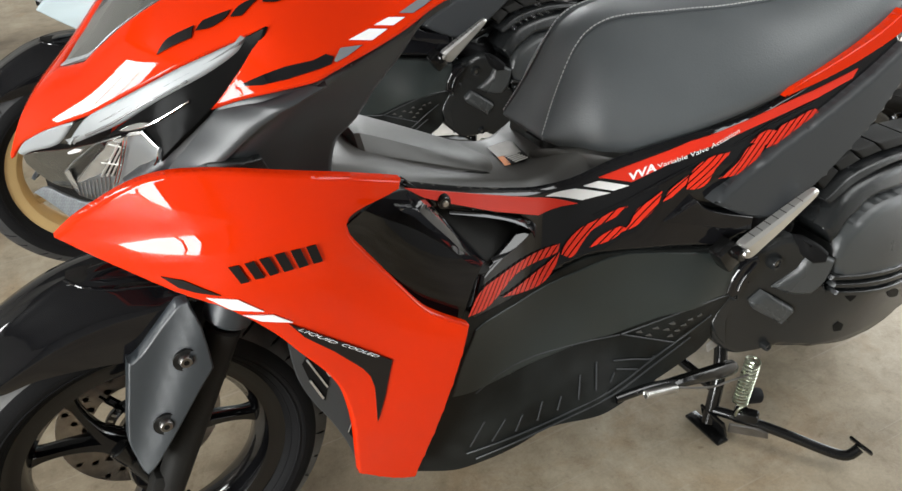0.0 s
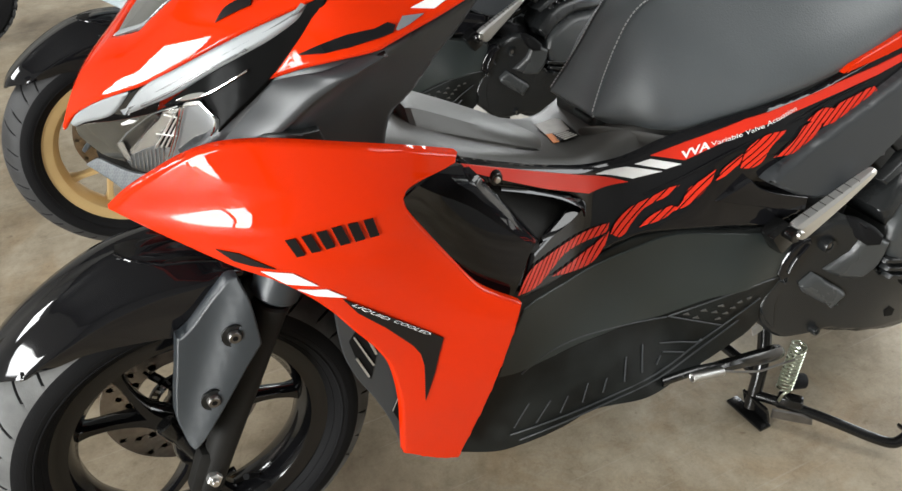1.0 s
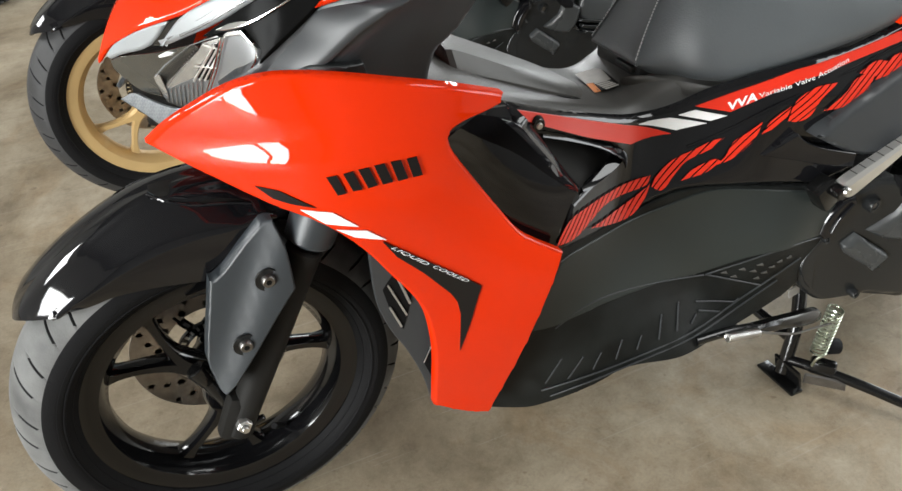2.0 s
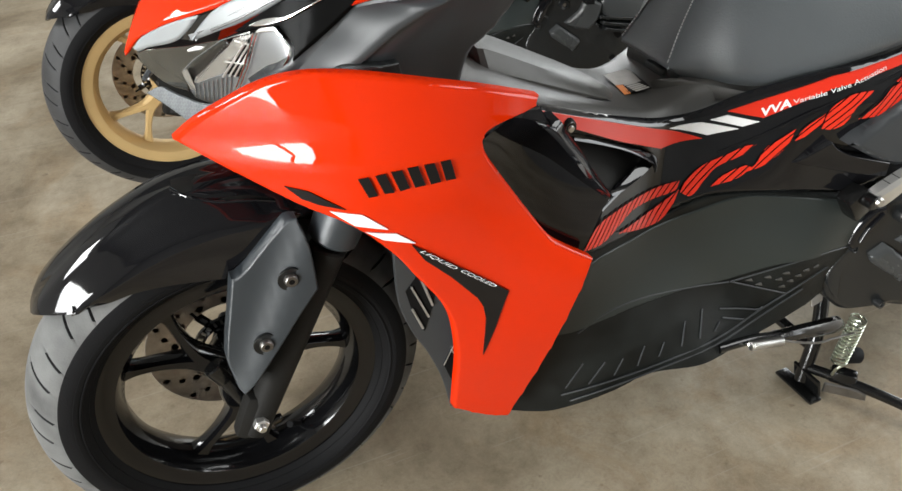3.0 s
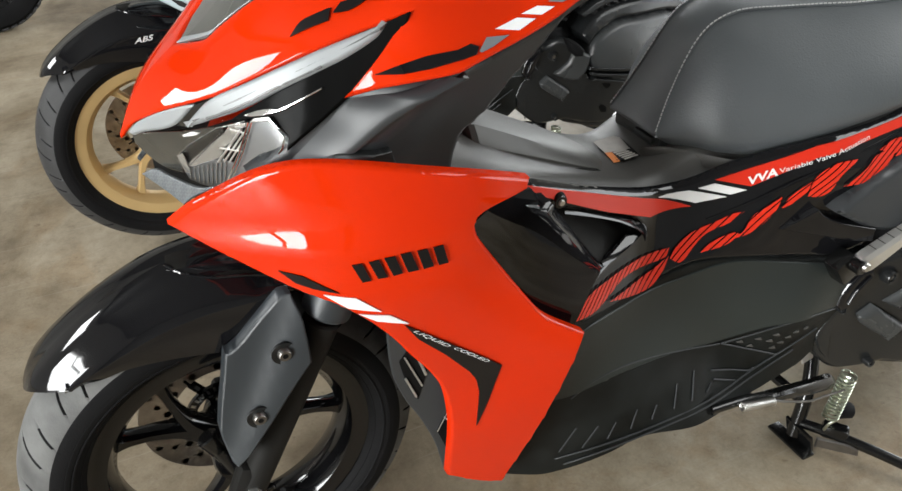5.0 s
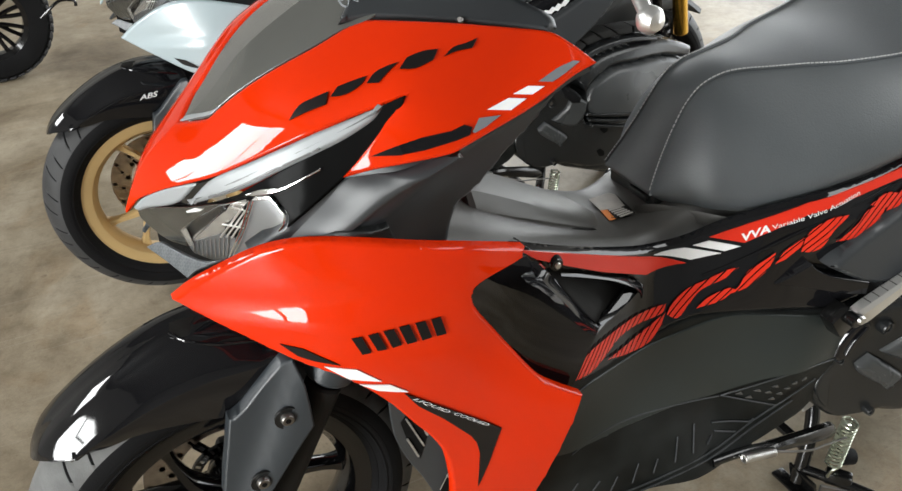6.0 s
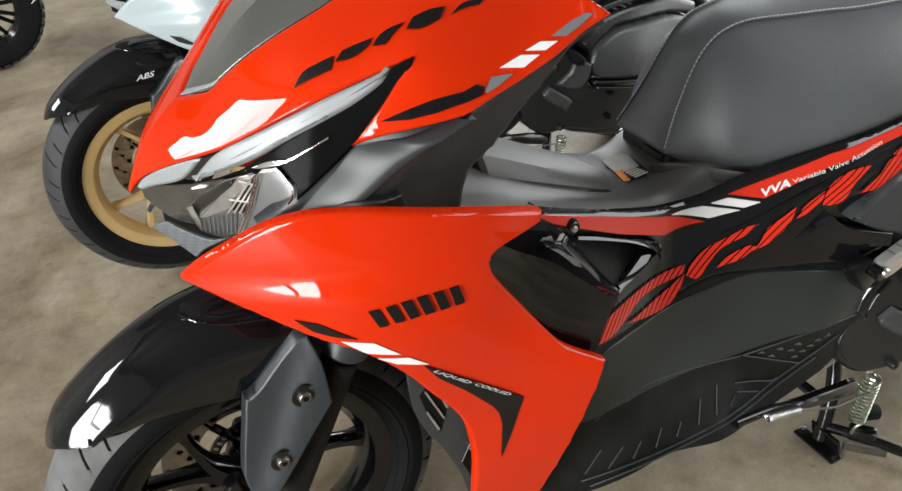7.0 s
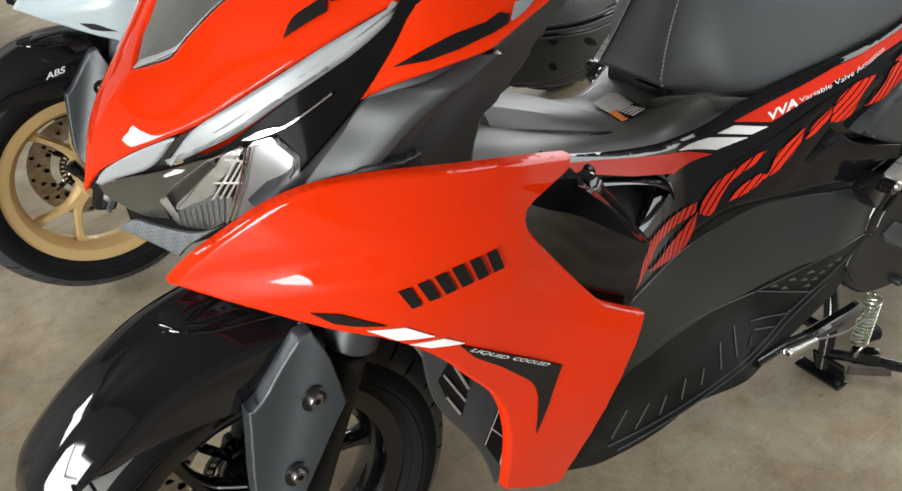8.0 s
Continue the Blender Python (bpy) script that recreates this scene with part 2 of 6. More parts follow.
AXES = {
    "side": Matrix(((1, 0, 0), (0, 0, 1), (0, -1, 0))),
    "nose": Matrix(((0.794671, -0.607040, 0.000000), (0.255302, 0.334213, 0.907261), (-0.550744, -0.720974, 0.420568))),
    "plan": Matrix(((1, 0, 0), (0, -1, 0), (0, 0, 1))),
}


class Skin:
    """A smooth thin-plate surface through a few control points; outlines are laid on it in its own two axes."""

    def __init__(self, axes, points, flat=False, slack=3e-4, swells=()):
        self.axes, self.swells = AXES[axes], swells
        l = np.array([self.axes @ Vector(p) for p in points])
        n = len(l)
        q = np.c_[np.ones(n), l[:, :2]]
        self.l, self.k = l, np.zeros(n)
        if flat:
            self.c = np.linalg.lstsq(q, l[:, 2], rcond=None)[0]
            return
        d = ((l[:, None, :2] - l[None, :, :2]) ** 2).sum(2)
        m = np.block([[d * np.log(d + 1e-12) + slack * np.eye(n), q], [q.T, np.zeros((3, 3))]])
        s = np.linalg.solve(m, np.r_[l[:, 2], 0, 0, 0])
        self.k, self.c = s[:n], s[n:]

    def out(self, u, v):
        r = (self.l[:, 0] - u) ** 2 + (self.l[:, 1] - v) ** 2
        w = float(self.c[0] + self.c[1] * u + self.c[2] * v + (self.k * r * np.log(r + 1e-12)).sum())
        # swells: soft pressed-in forms that lean the surface upwards around a slanting line
        for cu, cv, su, sv, slope, lean in self.swells:
            a, b = (u - cu) * math.cos(slope) + (v - cv) * math.sin(slope), (v - cv) * math.cos(slope) - (u - cu) * math.sin(slope)
            w -= lean * b * math.exp(-(a / su) ** 2 - (b / sv) ** 2)
        return w

    def at(self, u, v, lift=0.0):
        return self.axes.transposed() @ Vector((u, v, self.out(u, v) + lift))


def sheet(skin, outline, lift=0.0, thick=0.003, edge=0.003, cell=0.014, steps=5, clip=False, mirror=False, corner=38, depth=0.0):
    """A closed shell of the outline on a skin, with thickness and rounded rims."""
    bm = bmesh.new()
    lean, rim_w = bm.verts.layers.float_vector.new("lean"), edge * 0.72
    line = rounded(outline, steps, corner)
    bm.faces.new([bm.verts.new((p[0], p[1], 0)) for p in line])
    if edge:
        for d in (0.3, 0.7):
            inner = [f for f in bm.faces if len(f.verts) > 4] or bm.faces[:]
            bmesh.ops.inset_region(bm, faces=inner, thickness=edge * d, use_even_offset=True, use_boundary=True)
    us, vs = [v.co.x for v in bm.verts], [v.co.y for v in bm.verts]
    for axis, lo, hi in ((0, min(us), max(us)), (1, min(vs), max(vs))):
        n = int((hi - lo) / cell)
        for k in range(1, n):
            co, no = [0, 0, 0], [0, 0, 0]
            co[axis], no[axis] = lo + (hi - lo) * k / n, 1
            bmesh.ops.bisect_plane(bm, geom=bm.verts[:] + bm.edges[:] + bm.faces[:], plane_co=co, plane_no=no)
    bmesh.ops.triangulate(bm, faces=[f for f in bm.faces if len(f.verts) > 4])
    bm.normal_update()
    if sum(f.normal.z * f.calc_area() for f in bm.faces) < 0:
        bmesh.ops.reverse_faces(bm, faces=bm.faces[:])
    p = np.array([(q[0], q[1]) for q in line])
    q = np.roll(p, -1, 0)
    seg = q - p
    length = np.maximum((seg**2).sum(1), 1e-12)
    turn = 1 if (p[:, 0] * q[:, 1] - p[:, 1] * q[:, 0]).sum() > 0 else -1
    flat = [v.co.copy() for v in bm.verts]
    rim = [e for e in bm.edges if e.is_boundary]
    front = bm.verts[:]
    twin = {}
    if thick:
        got = bmesh.ops.duplicate(bm, geom=bm.verts[:] + bm.edges[:] + bm.faces[:])
        twin = {k: v for k, v in got["vert_map"].items() if isinstance(k, bmesh.types.BMVert)}
        bmesh.ops.reverse_faces(bm, faces=[f for f in got["geom"] if isinstance(f, bmesh.types.BMFace)])
    back = skin.axes.transposed()
    for v, c in zip(front, flat):
        drop, gu, gv = 0.0, 0.0, 0.0
        if edge:
            s = np.clip(((np.array((c.x, c.y)) - p) * seg).sum(1) / length, 0, 1)
            near = p + seg * s[:, None] - (c.x, c.y)
            far = (near**2).sum(1)
            d = math.sqrt(far.min())
            if d < rim_w:
                x = 1 - d / rim_w
                drop = (depth or edge) * 0.72 * (1 - math.sqrt(max(0, 1 - x**2)))
                x = min(x, 0.93)
                k = -(depth or edge) * 0.72 / rim_w * x / math.sqrt(1 - x * x)
                j = int(far.argmin())
                inward = -near[j] / d if d > 1e-5 else np.array((-seg[j][1], seg[j][0])) * turn / math.sqrt(length[j])
                gu, gv = inward * k
        v.co = skin.at(c.x, c.y, lift - drop)
        w = skin.out(c.x, c.y)
        fu, fv = (skin.out(c.x + 0.001, c.y) - w) / 0.001, (skin.out(c.x, c.y + 0.001) - w) / 0.001
        v[lean] = (back @ Vector((gu - fu, gv - fv, 1.0))).normalized()
        if v in twin:
            twin[v].co = skin.at(c.x, c.y, lift - max(thick, (depth or edge) * 1.2))
    if thick:
        for e in rim:
            a, b = e.verts
            if e.link_faces:
                for l in e.link_faces[0].loops:
                    if l.edge == e:
                        a, b = l.vert, l.link_loop_next.vert
            bm.faces.new((b, a, twin[a], twin[b]))
    if clip:
        bmesh.ops.bisect_plane(bm, geom=bm.verts[:] + bm.edges[:] + bm.faces[:], plane_co=(0, 0, 0), plane_no=(0, 1, 0), clear_outer=True)
    if mirror:
        bmesh.ops.scale(bm, vec=(1, -1, 1), verts=bm.verts[:])
        for v in bm.verts:
            v[lean] = (v[lean][0], -v[lean][1], v[lean][2])
        bmesh.ops.reverse_faces(bm, faces=bm.faces[:])
    return bm


def pair(name, mat, parent, label, skin, outline, shift=0.0, **kw):
    """The same shell on both sides of a vehicle; returns the near one."""
    a = part(name, sheet(skin, outline, **kw), mat, parent, label)
    far = part(name, sheet(skin, outline, mirror=True, **kw), mat, parent, label)
    far.matrix_local = Matrix.Translation((0, shift, shift * 0.5))
    return a


def decal(name, mat, parent, skin, outline, label="", lift=0.0022, steps=1, both=False, cell=0.013):
    a = part(name, sheet(skin, outline, lift=lift, thick=0.0016, edge=0, steps=steps, cell=cell), mat, parent, label)
    return a


def tube(path, radius, seg=10, bm=None, smooth=4, closed=False, taper=None):
    """A round bar led smoothly through a path of points."""
    bm = bm or bmesh.new()
    p = [Vector(q) for q in path]
    if smooth > 1 and len(p) > 2:
        q = []
        for i in range(len(p) - 1):
            a, b, c, d = p[max(i - 1, 0)], p[i], p[i + 1], p[min(i + 2, len(p) - 1)]
            for k in range(smooth):
                s = k / smooth
                q.append(0.5 * (2 * b + (c - a) * s + (2 * a - 5 * b + 4 * c - d) * s**2 + (3 * b - a - 3 * c + d) * s**3))
        p = q + [p[-1]]
    rings, up = [], None
    for i, c in enumerate(p):
        d = (p[min(i + 1, len(p) - 1)] - p[max(i - 1, 0)]).normalized()
        if up is None:
            up = d.orthogonal().normalized()
        up = (up - d * up.dot(d)).normalized()
        side = d.cross(up)
        r = radius if taper is None else radius + (taper - radius) * i / (len(p) - 1)
        rings.append([bm.verts.new(c + r * (math.cos(a) * up + math.sin(a) * side)) for a in [2 * math.pi * k / seg for k in range(seg)]])
    for a, b in zip(rings, rings[1:]):
        for k in range(seg):
            bm.faces.new((a[k], a[(k + 1) % seg], b[(k + 1) % seg], b[k]))
    bm.faces.new(rings[0][::-1])
    bm.faces.new(rings[-1])
    return bm


def lathe(profile, seg=64, bm=None, m=None, closed=True):
    """Turns a profile of (radius, y) about the y axis."""
    bm = bm or bmesh.new()
    m = m or Matrix()
    rings = []
    for k in range(seg):
        a = 2 * math.pi * k / seg
        rings.append([bm.verts.new(m @ Vector((r * math.cos(a), y, r * math.sin(a)))) for r, y in profile])
    n = len(profile)
    for k in range(seg):
        a, b = rings[k], rings[(k + 1) % seg]
        for i in range(n if closed else n - 1):
            j = (i + 1) % n
            bm.faces.new((a[i], a[j], b[j], b[i]))
    bmesh.ops.recalc_face_normals(bm, faces=bm.faces[:])
    return bm


def rod(a, b, r, r2=None, seg=16, bm=None, bevel=0.15):
    """A turned pin from a to b with softened ends."""
    a, b = Vector(a), Vector(b)
    d = b - a
    h = d.length
    r2 = r if r2 is None else r2
    e = min(r, r2, h) * bevel
    q = d.to_track_quat("Y", "Z").to_matrix().to_4x4()
    prof = [(1e-4, 0), (r - e, 0), (r, e), (r2, h - e), (r2 - e, h), (1e-4, h)]
    return lathe(prof, seg, bm, Matrix.Translation(a) @ q, closed=False)


def block(size, m=None, bevel=0.004, bm=None, seg=2):
    """A box with rounded edges."""
    b2 = bmesh.new()
    bmesh.ops.create_cube(b2, size=1)
    bmesh.ops.scale(b2, vec=size, verts=b2.verts[:])
    if bevel:
        bmesh.ops.bevel(b2, geom=b2.edges[:], offset=bevel, segments=seg, affect="EDGES", profile=0.5)
    b2.transform(m or Matrix())
    if bm is None:
        return b2
    me = bpy.data.meshes.new("tmp")
    b2.to_mesh(me)
    b2.free()
    bm.from_mesh(me)
    bpy.data.meshes.remove(me)
    return bm


def loft(sections, bm=None, cap=True, closed=True, fine=1):
    """Skins a row of sections with the same number of points; fine > 1 leads it smoothly between them."""
    bm = bm or bmesh.new()
    s = [[Vector(p) for p in ring] for ring in sections]
    if fine > 1:
        q = []
        for i in range(len(s) - 1):
            a, b, c, d = s[max(i - 1, 0)], s[i], s[i + 1], s[min(i + 2, len(s) - 1)]
            for k in range(fine):
                t = k / fine
                q.append([0.5 * (2 * b[j] + (c[j] - a[j]) * t + (2 * a[j] - 5 * b[j] + 4 * c[j] - d[j]) * t**2 + (3 * b[j] - a[j] - 3 * c[j] + d[j]) * t**3) for j in range(len(b))])
        s = q + [s[-1]]
    rings = [[bm.verts.new(p) for p in ring] for ring in s]
    n = len(rings[0])
    for a, b in zip(rings, rings[1:]):
        for k in range(n if closed else n - 1):
            bm.faces.new((a[k], a[(k + 1) % n], b[(k + 1) % n], b[k]))
    if cap and closed:
        bm.faces.new(rings[0][::-1])
        bm.faces.new(rings[-1])
    bmesh.ops.recalc_face_normals(bm, faces=bm.faces[:])
    return bm


def spring(a, b, r, wire, turns, seg=8):
    a, b = Vector(a), Vector(b)
    d = (b - a).normalized()
    u = d.orthogonal().normalized()
    v = d.cross(u)
    n = int(turns * 14)
    return tube([a + (b - a) * (i / n) + r * (math.cos(2 * math.pi * turns * i / n) * u + math.sin(2 * math.pi * turns * i / n) * v) for i in range(n + 1)], wire, seg, smooth=1)


def prism(outline, depth, m=None, bevel=0.002, steps=4, corner=38):
    """A plate cut to an outline in its own plane (x, z), depth along y from 0, with softened rims."""
    bm = bmesh.new()
    f = bm.faces.new([bm.verts.new((p[0], 0, p[1])) for p in rounded(outline, steps, corner)])
    bm.normal_update()
    if f.normal.y > 0:
        f.normal_flip()
    if bevel:
        bmesh.ops.inset_region(bm, faces=bm.faces[:], thickness=bevel, use_even_offset=True, use_boundary=True)
        for v in {v for e in bm.edges if e.is_boundary for v in e.verts}:
            v.co.y += bevel
    got = bmesh.ops.extrude_edge_only(bm, edges=[e for e in bm.edges if e.is_boundary])["geom"]
    rim = [v for v in got if isinstance(v, bmesh.types.BMVert)]
    for v in rim:
        v.co.y = depth
    bmesh.ops.contextual_create(bm, geom=[e for e in bm.edges if e.is_boundary])
    bmesh.ops.triangulate(bm, faces=[f for f in bm.faces if len(f.verts) > 4])
    bmesh.ops.recalc_face_normals(bm, faces=bm.faces[:])
    bm.transform(m or Matrix())
    return bm


def lettering(name, text, mat, parent, skin, a, b, height, lift=0.0016, slant=0.0, label="", bold=0.0):
    """A line of text laid on a skin from a to b (its baseline)."""
    cu = bpy.data.curves.new("tmp_text", "FONT")
    cu.body, cu.size, cu.shear, cu.resolution_u = text, 1.0, slant, 3
    cu.offset = bold
    ob = bpy.data.objects.new("tmp_text", cu)
    me = bpy.data.meshes.new_from_object(ob)
    bpy.data.objects.remove(ob)
    bpy.data.curves.remove(cu)
    xs = [v.co.x for v in me.vertices]
    ys = [v.co.y for v in me.vertices]
    a, b = Vector(a), Vector(b)
    d = b - a
    up = Vector((-d.y, d.x)).normalized()
    if up.y < 0:
        up = -up
    bm = bmesh.new()
    bm.from_mesh(me)
    bpy.data.meshes.remove(me)
    for v in bm.verts:
        p = a + d * ((v.co.x - min(xs)) / (max(xs) - min(xs))) + up * height * (v.co.y / 0.7)
        v.co = skin.at(p.x, p.y, lift)
    return part(name, bm, mat, parent, label, smooth=0)

# ---- the showroom ----
def slab(name, size, centre, mat, label, category, bevel=0.0):
    ob = part(name, block(size, Matrix.Translation(centre), bevel), mat, None, smooth=0)
    return tagged(ob, label, category, kind="structure")


slab("floor", (10.0, 12.0, 0.2), (1.0, 1.0, -0.1), CONCRETE, "worn brown-grey polished concrete showroom floor with stains", "floor")
slab("ceiling", (10.4, 12.4, 0.2), (1.0, 1.0, 3.9), CEILING_PAINT, "plain grey painted showroom ceiling", "ceiling")


def north_wall():
    """The back wall with a wide high window."""
    bm = bmesh.new()
    for x0, x1, z0, z1 in ((-4.0, 1.7, 0, 3.8), (1.7, 4.7, 0, 1.5), (1.7, 4.7, 3.3, 3.8), (4.7, 6.0, 0, 3.8)):
        block((x1 - x0, 0.2, z1 - z0), Matrix.Translation(((x0 + x1) / 2, 7.1, (z0 + z1) / 2)), 0, bm)
    return tagged(part("wall_north", bm, WALL_PAINT, None, smooth=0), "off-white wall with a wide high window", "wall", kind="structure")


def west_wall():
    """The shop front: a wall with a tall door opening and a high window beside it."""
    bm = bmesh.new()
    for y0, y1, z0, z1 in ((-5.0, -2.85, 0, 3.8), (-2.85, -1.15, 2.6, 3.8), (-1.15, 0.8, 0, 3.8), (0.8, 4.2, 0, 2.55), (0.8, 4.2, 3.35, 3.8), (4.2, 7.0, 0, 3.8)):
        block((0.2, y1 - y0, z1 - z0), Matrix.Translation((-4.1, (y0 + y1) / 2, (z0 + z1) / 2)), 0, bm)
    return tagged(part("wall_west", bm, WALL_PAINT, None, smooth=0), "off-white wall with a door opening and a high window", "wall", kind="structure")


def east_wall():
    """The long glazed front: piers at both ends, a low plinth and a deep lintel."""
    bm = bmesh.new()
    for y0, y1, z0, z1 in ((-5.0, -4.0, 0, 3.8), (-4.0, 6.0, 2.9, 3.8), (-4.0, 6.0, 0, 0.1), (6.0, 7.0, 0, 3.8)):
        block((0.2, y1 - y0, z1 - z0), Matrix.Translation((6.1, (y0 + y1) / 2, (z0 + z1) / 2)), 0, bm)
    return tagged(part("wall_east", bm, WALL_PAINT, None, smooth=0), "off-white wall with a long glazed front", "wall", kind="structure")


north_wall()
west_wall()
east_wall()
slab("wall_south", (10.0, 0.2, 3.8), (1.0, -5.1, 1.9), WALL_GREY, "plain grey painted showroom wall", "wall")
for y, z0, z1 in ((-2.82, 0, 2.6), (-2.2, 0, 2.6), (-1.18, 0, 2.6), (0.83, 2.55, 3.35), (1.93, 2.55, 3.35), (3.07, 2.55, 3.35), (4.17, 2.55, 3.35)):
    tagged(part("window_post", block((0.06, 0.06, z1 - z0), Matrix.Translation((-4.05, y, (z0 + z1) / 2)), 0.005), BLACK_STEEL, None), "dark metal post of the shop front", "window", "posts of the shop front", "structure")
slab("pavement", (40.0, 40.0, 0.1), (0.0, 0.0, -0.27), STREET, "pale paving outside the shop", "ground")

# ---- scooters ----
SIDE_SKIN = Skin("side", [(0.133, -0.253, 0.696), (0.227, -0.273, 0.681), (0.380, -0.285, 0.538), (0.260, -0.264, 0.707), (0.335, -0.232, 0.725), (0.271, -0.226, 0.390), (0.188, -0.251, 0.602), (0.269, -0.240, 0.483), (-0.017, -0.129, 0.715), (0.260, -0.175, 0.228), (0.350, -0.190, 0.190)], slack=0.006, swells=((0.088, 0.716, 0.068, 0.017, 0.10, 0.40),))
BAND_SKIN = Skin("side", [(0.544, -0.151, 0.573), (0.541, -0.165, 0.502), (0.662, -0.184, 0.536), (0.810, -0.228, 0.610), (0.836, -0.215, 0.648), (0.626, -0.145, 0.582), (0.803, -0.226, 0.544), (0.593, -0.138, 0.579), (0.430, -0.160, 0.630), (0.425, -0.200, 0.530), (1.000, -0.225, 0.700), (1.100, -0.220, 0.780)], slack=0.002)
LOWER_SKIN = Skin("side", [(0.692, -0.188, 0.330), (0.777, -0.240, 0.371), (0.628, -0.245, 0.237), (0.541, -0.165, 0.500), (0.662, -0.187, 0.500), (0.800, -0.225, 0.480), (0.400, -0.206, 0.500), (0.340, -0.146, 0.240), (0.450, -0.200, 0.240), (0.848, -0.235, 0.330), (0.550, -0.182, 0.380)], slack=0.002, swells=((0.74, 0.44, 0.24, 0.085, 0.30, 0.17),))
TAIL_SKIN = Skin("side", [(0.810, -0.238, 0.610), (0.856, -0.265, 0.528), (0.803, -0.228, 0.544), (1.200, -0.220, 0.850)], flat=True)
COWL_SKIN = Skin("nose", [(0.035, 0.000, 0.847), (-0.045, 0.000, 0.744), (-0.012, 0.000, 0.805), (0.157, -0.200, 0.843), (0.221, -0.211, 0.907), (0.129, -0.162, 0.887), (0.158, -0.164, 0.906), (0.198, -0.168, 0.920), (0.298, -0.232, 0.890), (0.063, -0.036, 0.861), (0.063, 0.036, 0.861), (0.404, -0.235, 0.915), (0.300, -0.160, 0.950), (0.105, 0.000, 0.905), (0.180, 0.000, 0.950), (-0.005, -0.070, 0.790)], slack=0.0015)
LAMP_SKIN = Skin("nose", [(-0.019, -0.030, 0.784), (0.009, -0.068, 0.809), (0.047, -0.115, 0.825), (0.088, -0.143, 0.851), (0.123, -0.168, 0.871), (0.164, -0.185, 0.889), (0.195, -0.197, 0.902), (0.154, -0.199, 0.842), (0.103, -0.183, 0.805), (-0.022, -0.030, 0.743), (-0.002, -0.050, 0.725), (0.027, -0.090, 0.724), (0.066, -0.140, 0.750), (0.096, -0.178, 0.788)], slack=0.004)
SHIELD_SKIN = Skin("side", [(0.103, -0.183, 0.803), (0.157, -0.197, 0.843), (0.300, -0.226, 0.885), (0.404, -0.228, 0.910), (0.135, -0.198, 0.783), (0.187, -0.214, 0.815), (0.239, -0.226, 0.841), (0.330, -0.150, 0.700), (0.360, -0.175, 0.780), (0.220, -0.165, 0.730), (0.250, -0.185, 0.790)], slack=0.002, swells=((0.145, 0.800, 0.11, 0.030, 0.72, 0.75),))
FORK_SKIN = Skin("side", [(0.072, -0.124, 0.499), (0.028, -0.120, 0.417), (0.090, -0.104, 0.561), (0.109, -0.117, 0.495), (0.005, -0.088, 0.492)], flat=True, swells=((0.040, 0.455, 0.30, 0.026, 1.10, 0.30),))
FIN_SKIN = Skin("side", [(0.401, -0.182, 0.649), (0.425, -0.234, 0.585), (0.335, -0.220, 0.720)], flat=True)
CASE_SKIN = Skin("side", [(0.860, -0.245, 0.280), (0.932, -0.256, 0.415), (0.928, -0.262, 0.263), (1.022, -0.305, 0.369), (1.023, -0.303, 0.302), (0.972, -0.285, 0.444), (0.980, -0.275, 0.220), (1.150, -0.312, 0.420), (1.150, -0.308, 0.260), (1.300, -0.285, 0.380), (1.300, -0.280, 0.250), (1.050, -0.265, 0.540), (1.200, -0.260, 0.570), (0.860, -0.240, 0.400)], slack=0.001)
CHIN_SKIN = Skin("nose", [(-0.028, -0.020, 0.720), (0.042, -0.120, 0.738), (0.003, -0.090, 0.710)], flat=True)
PANEL_SKIN = Skin("side", [(0.412, -0.145, 0.618), (0.552, -0.122, 0.551), (0.471, -0.172, 0.540), (0.461, -0.145, 0.574), (0.517, -0.140, 0.539)], slack=0.001)
HOUSE_SKIN = Skin("side", [(0.714, -0.201, 0.555), (0.86, -0.268, 0.52), (0.795, -0.24, 0.575)], flat=True)
HOOD_SKIN = Skin("nose", [(0.214, -0.108, 0.949), (0.370, -0.196, 0.937), (0.400, -0.020, 1.050)], flat=True)
SHROUD_SKIN = Skin("side", [(0.250, -0.150, 0.500), (0.300, -0.150, 0.300), (0.200, -0.130, 0.450)], flat=True)
LABEL_SKIN = Skin("plan", [(0.565, 0.0, 0.6068), (0.565, -0.05, 0.6062), (0.615, 0.0, 0.6105), (0.615, -0.05, 0.6098)], flat=True)


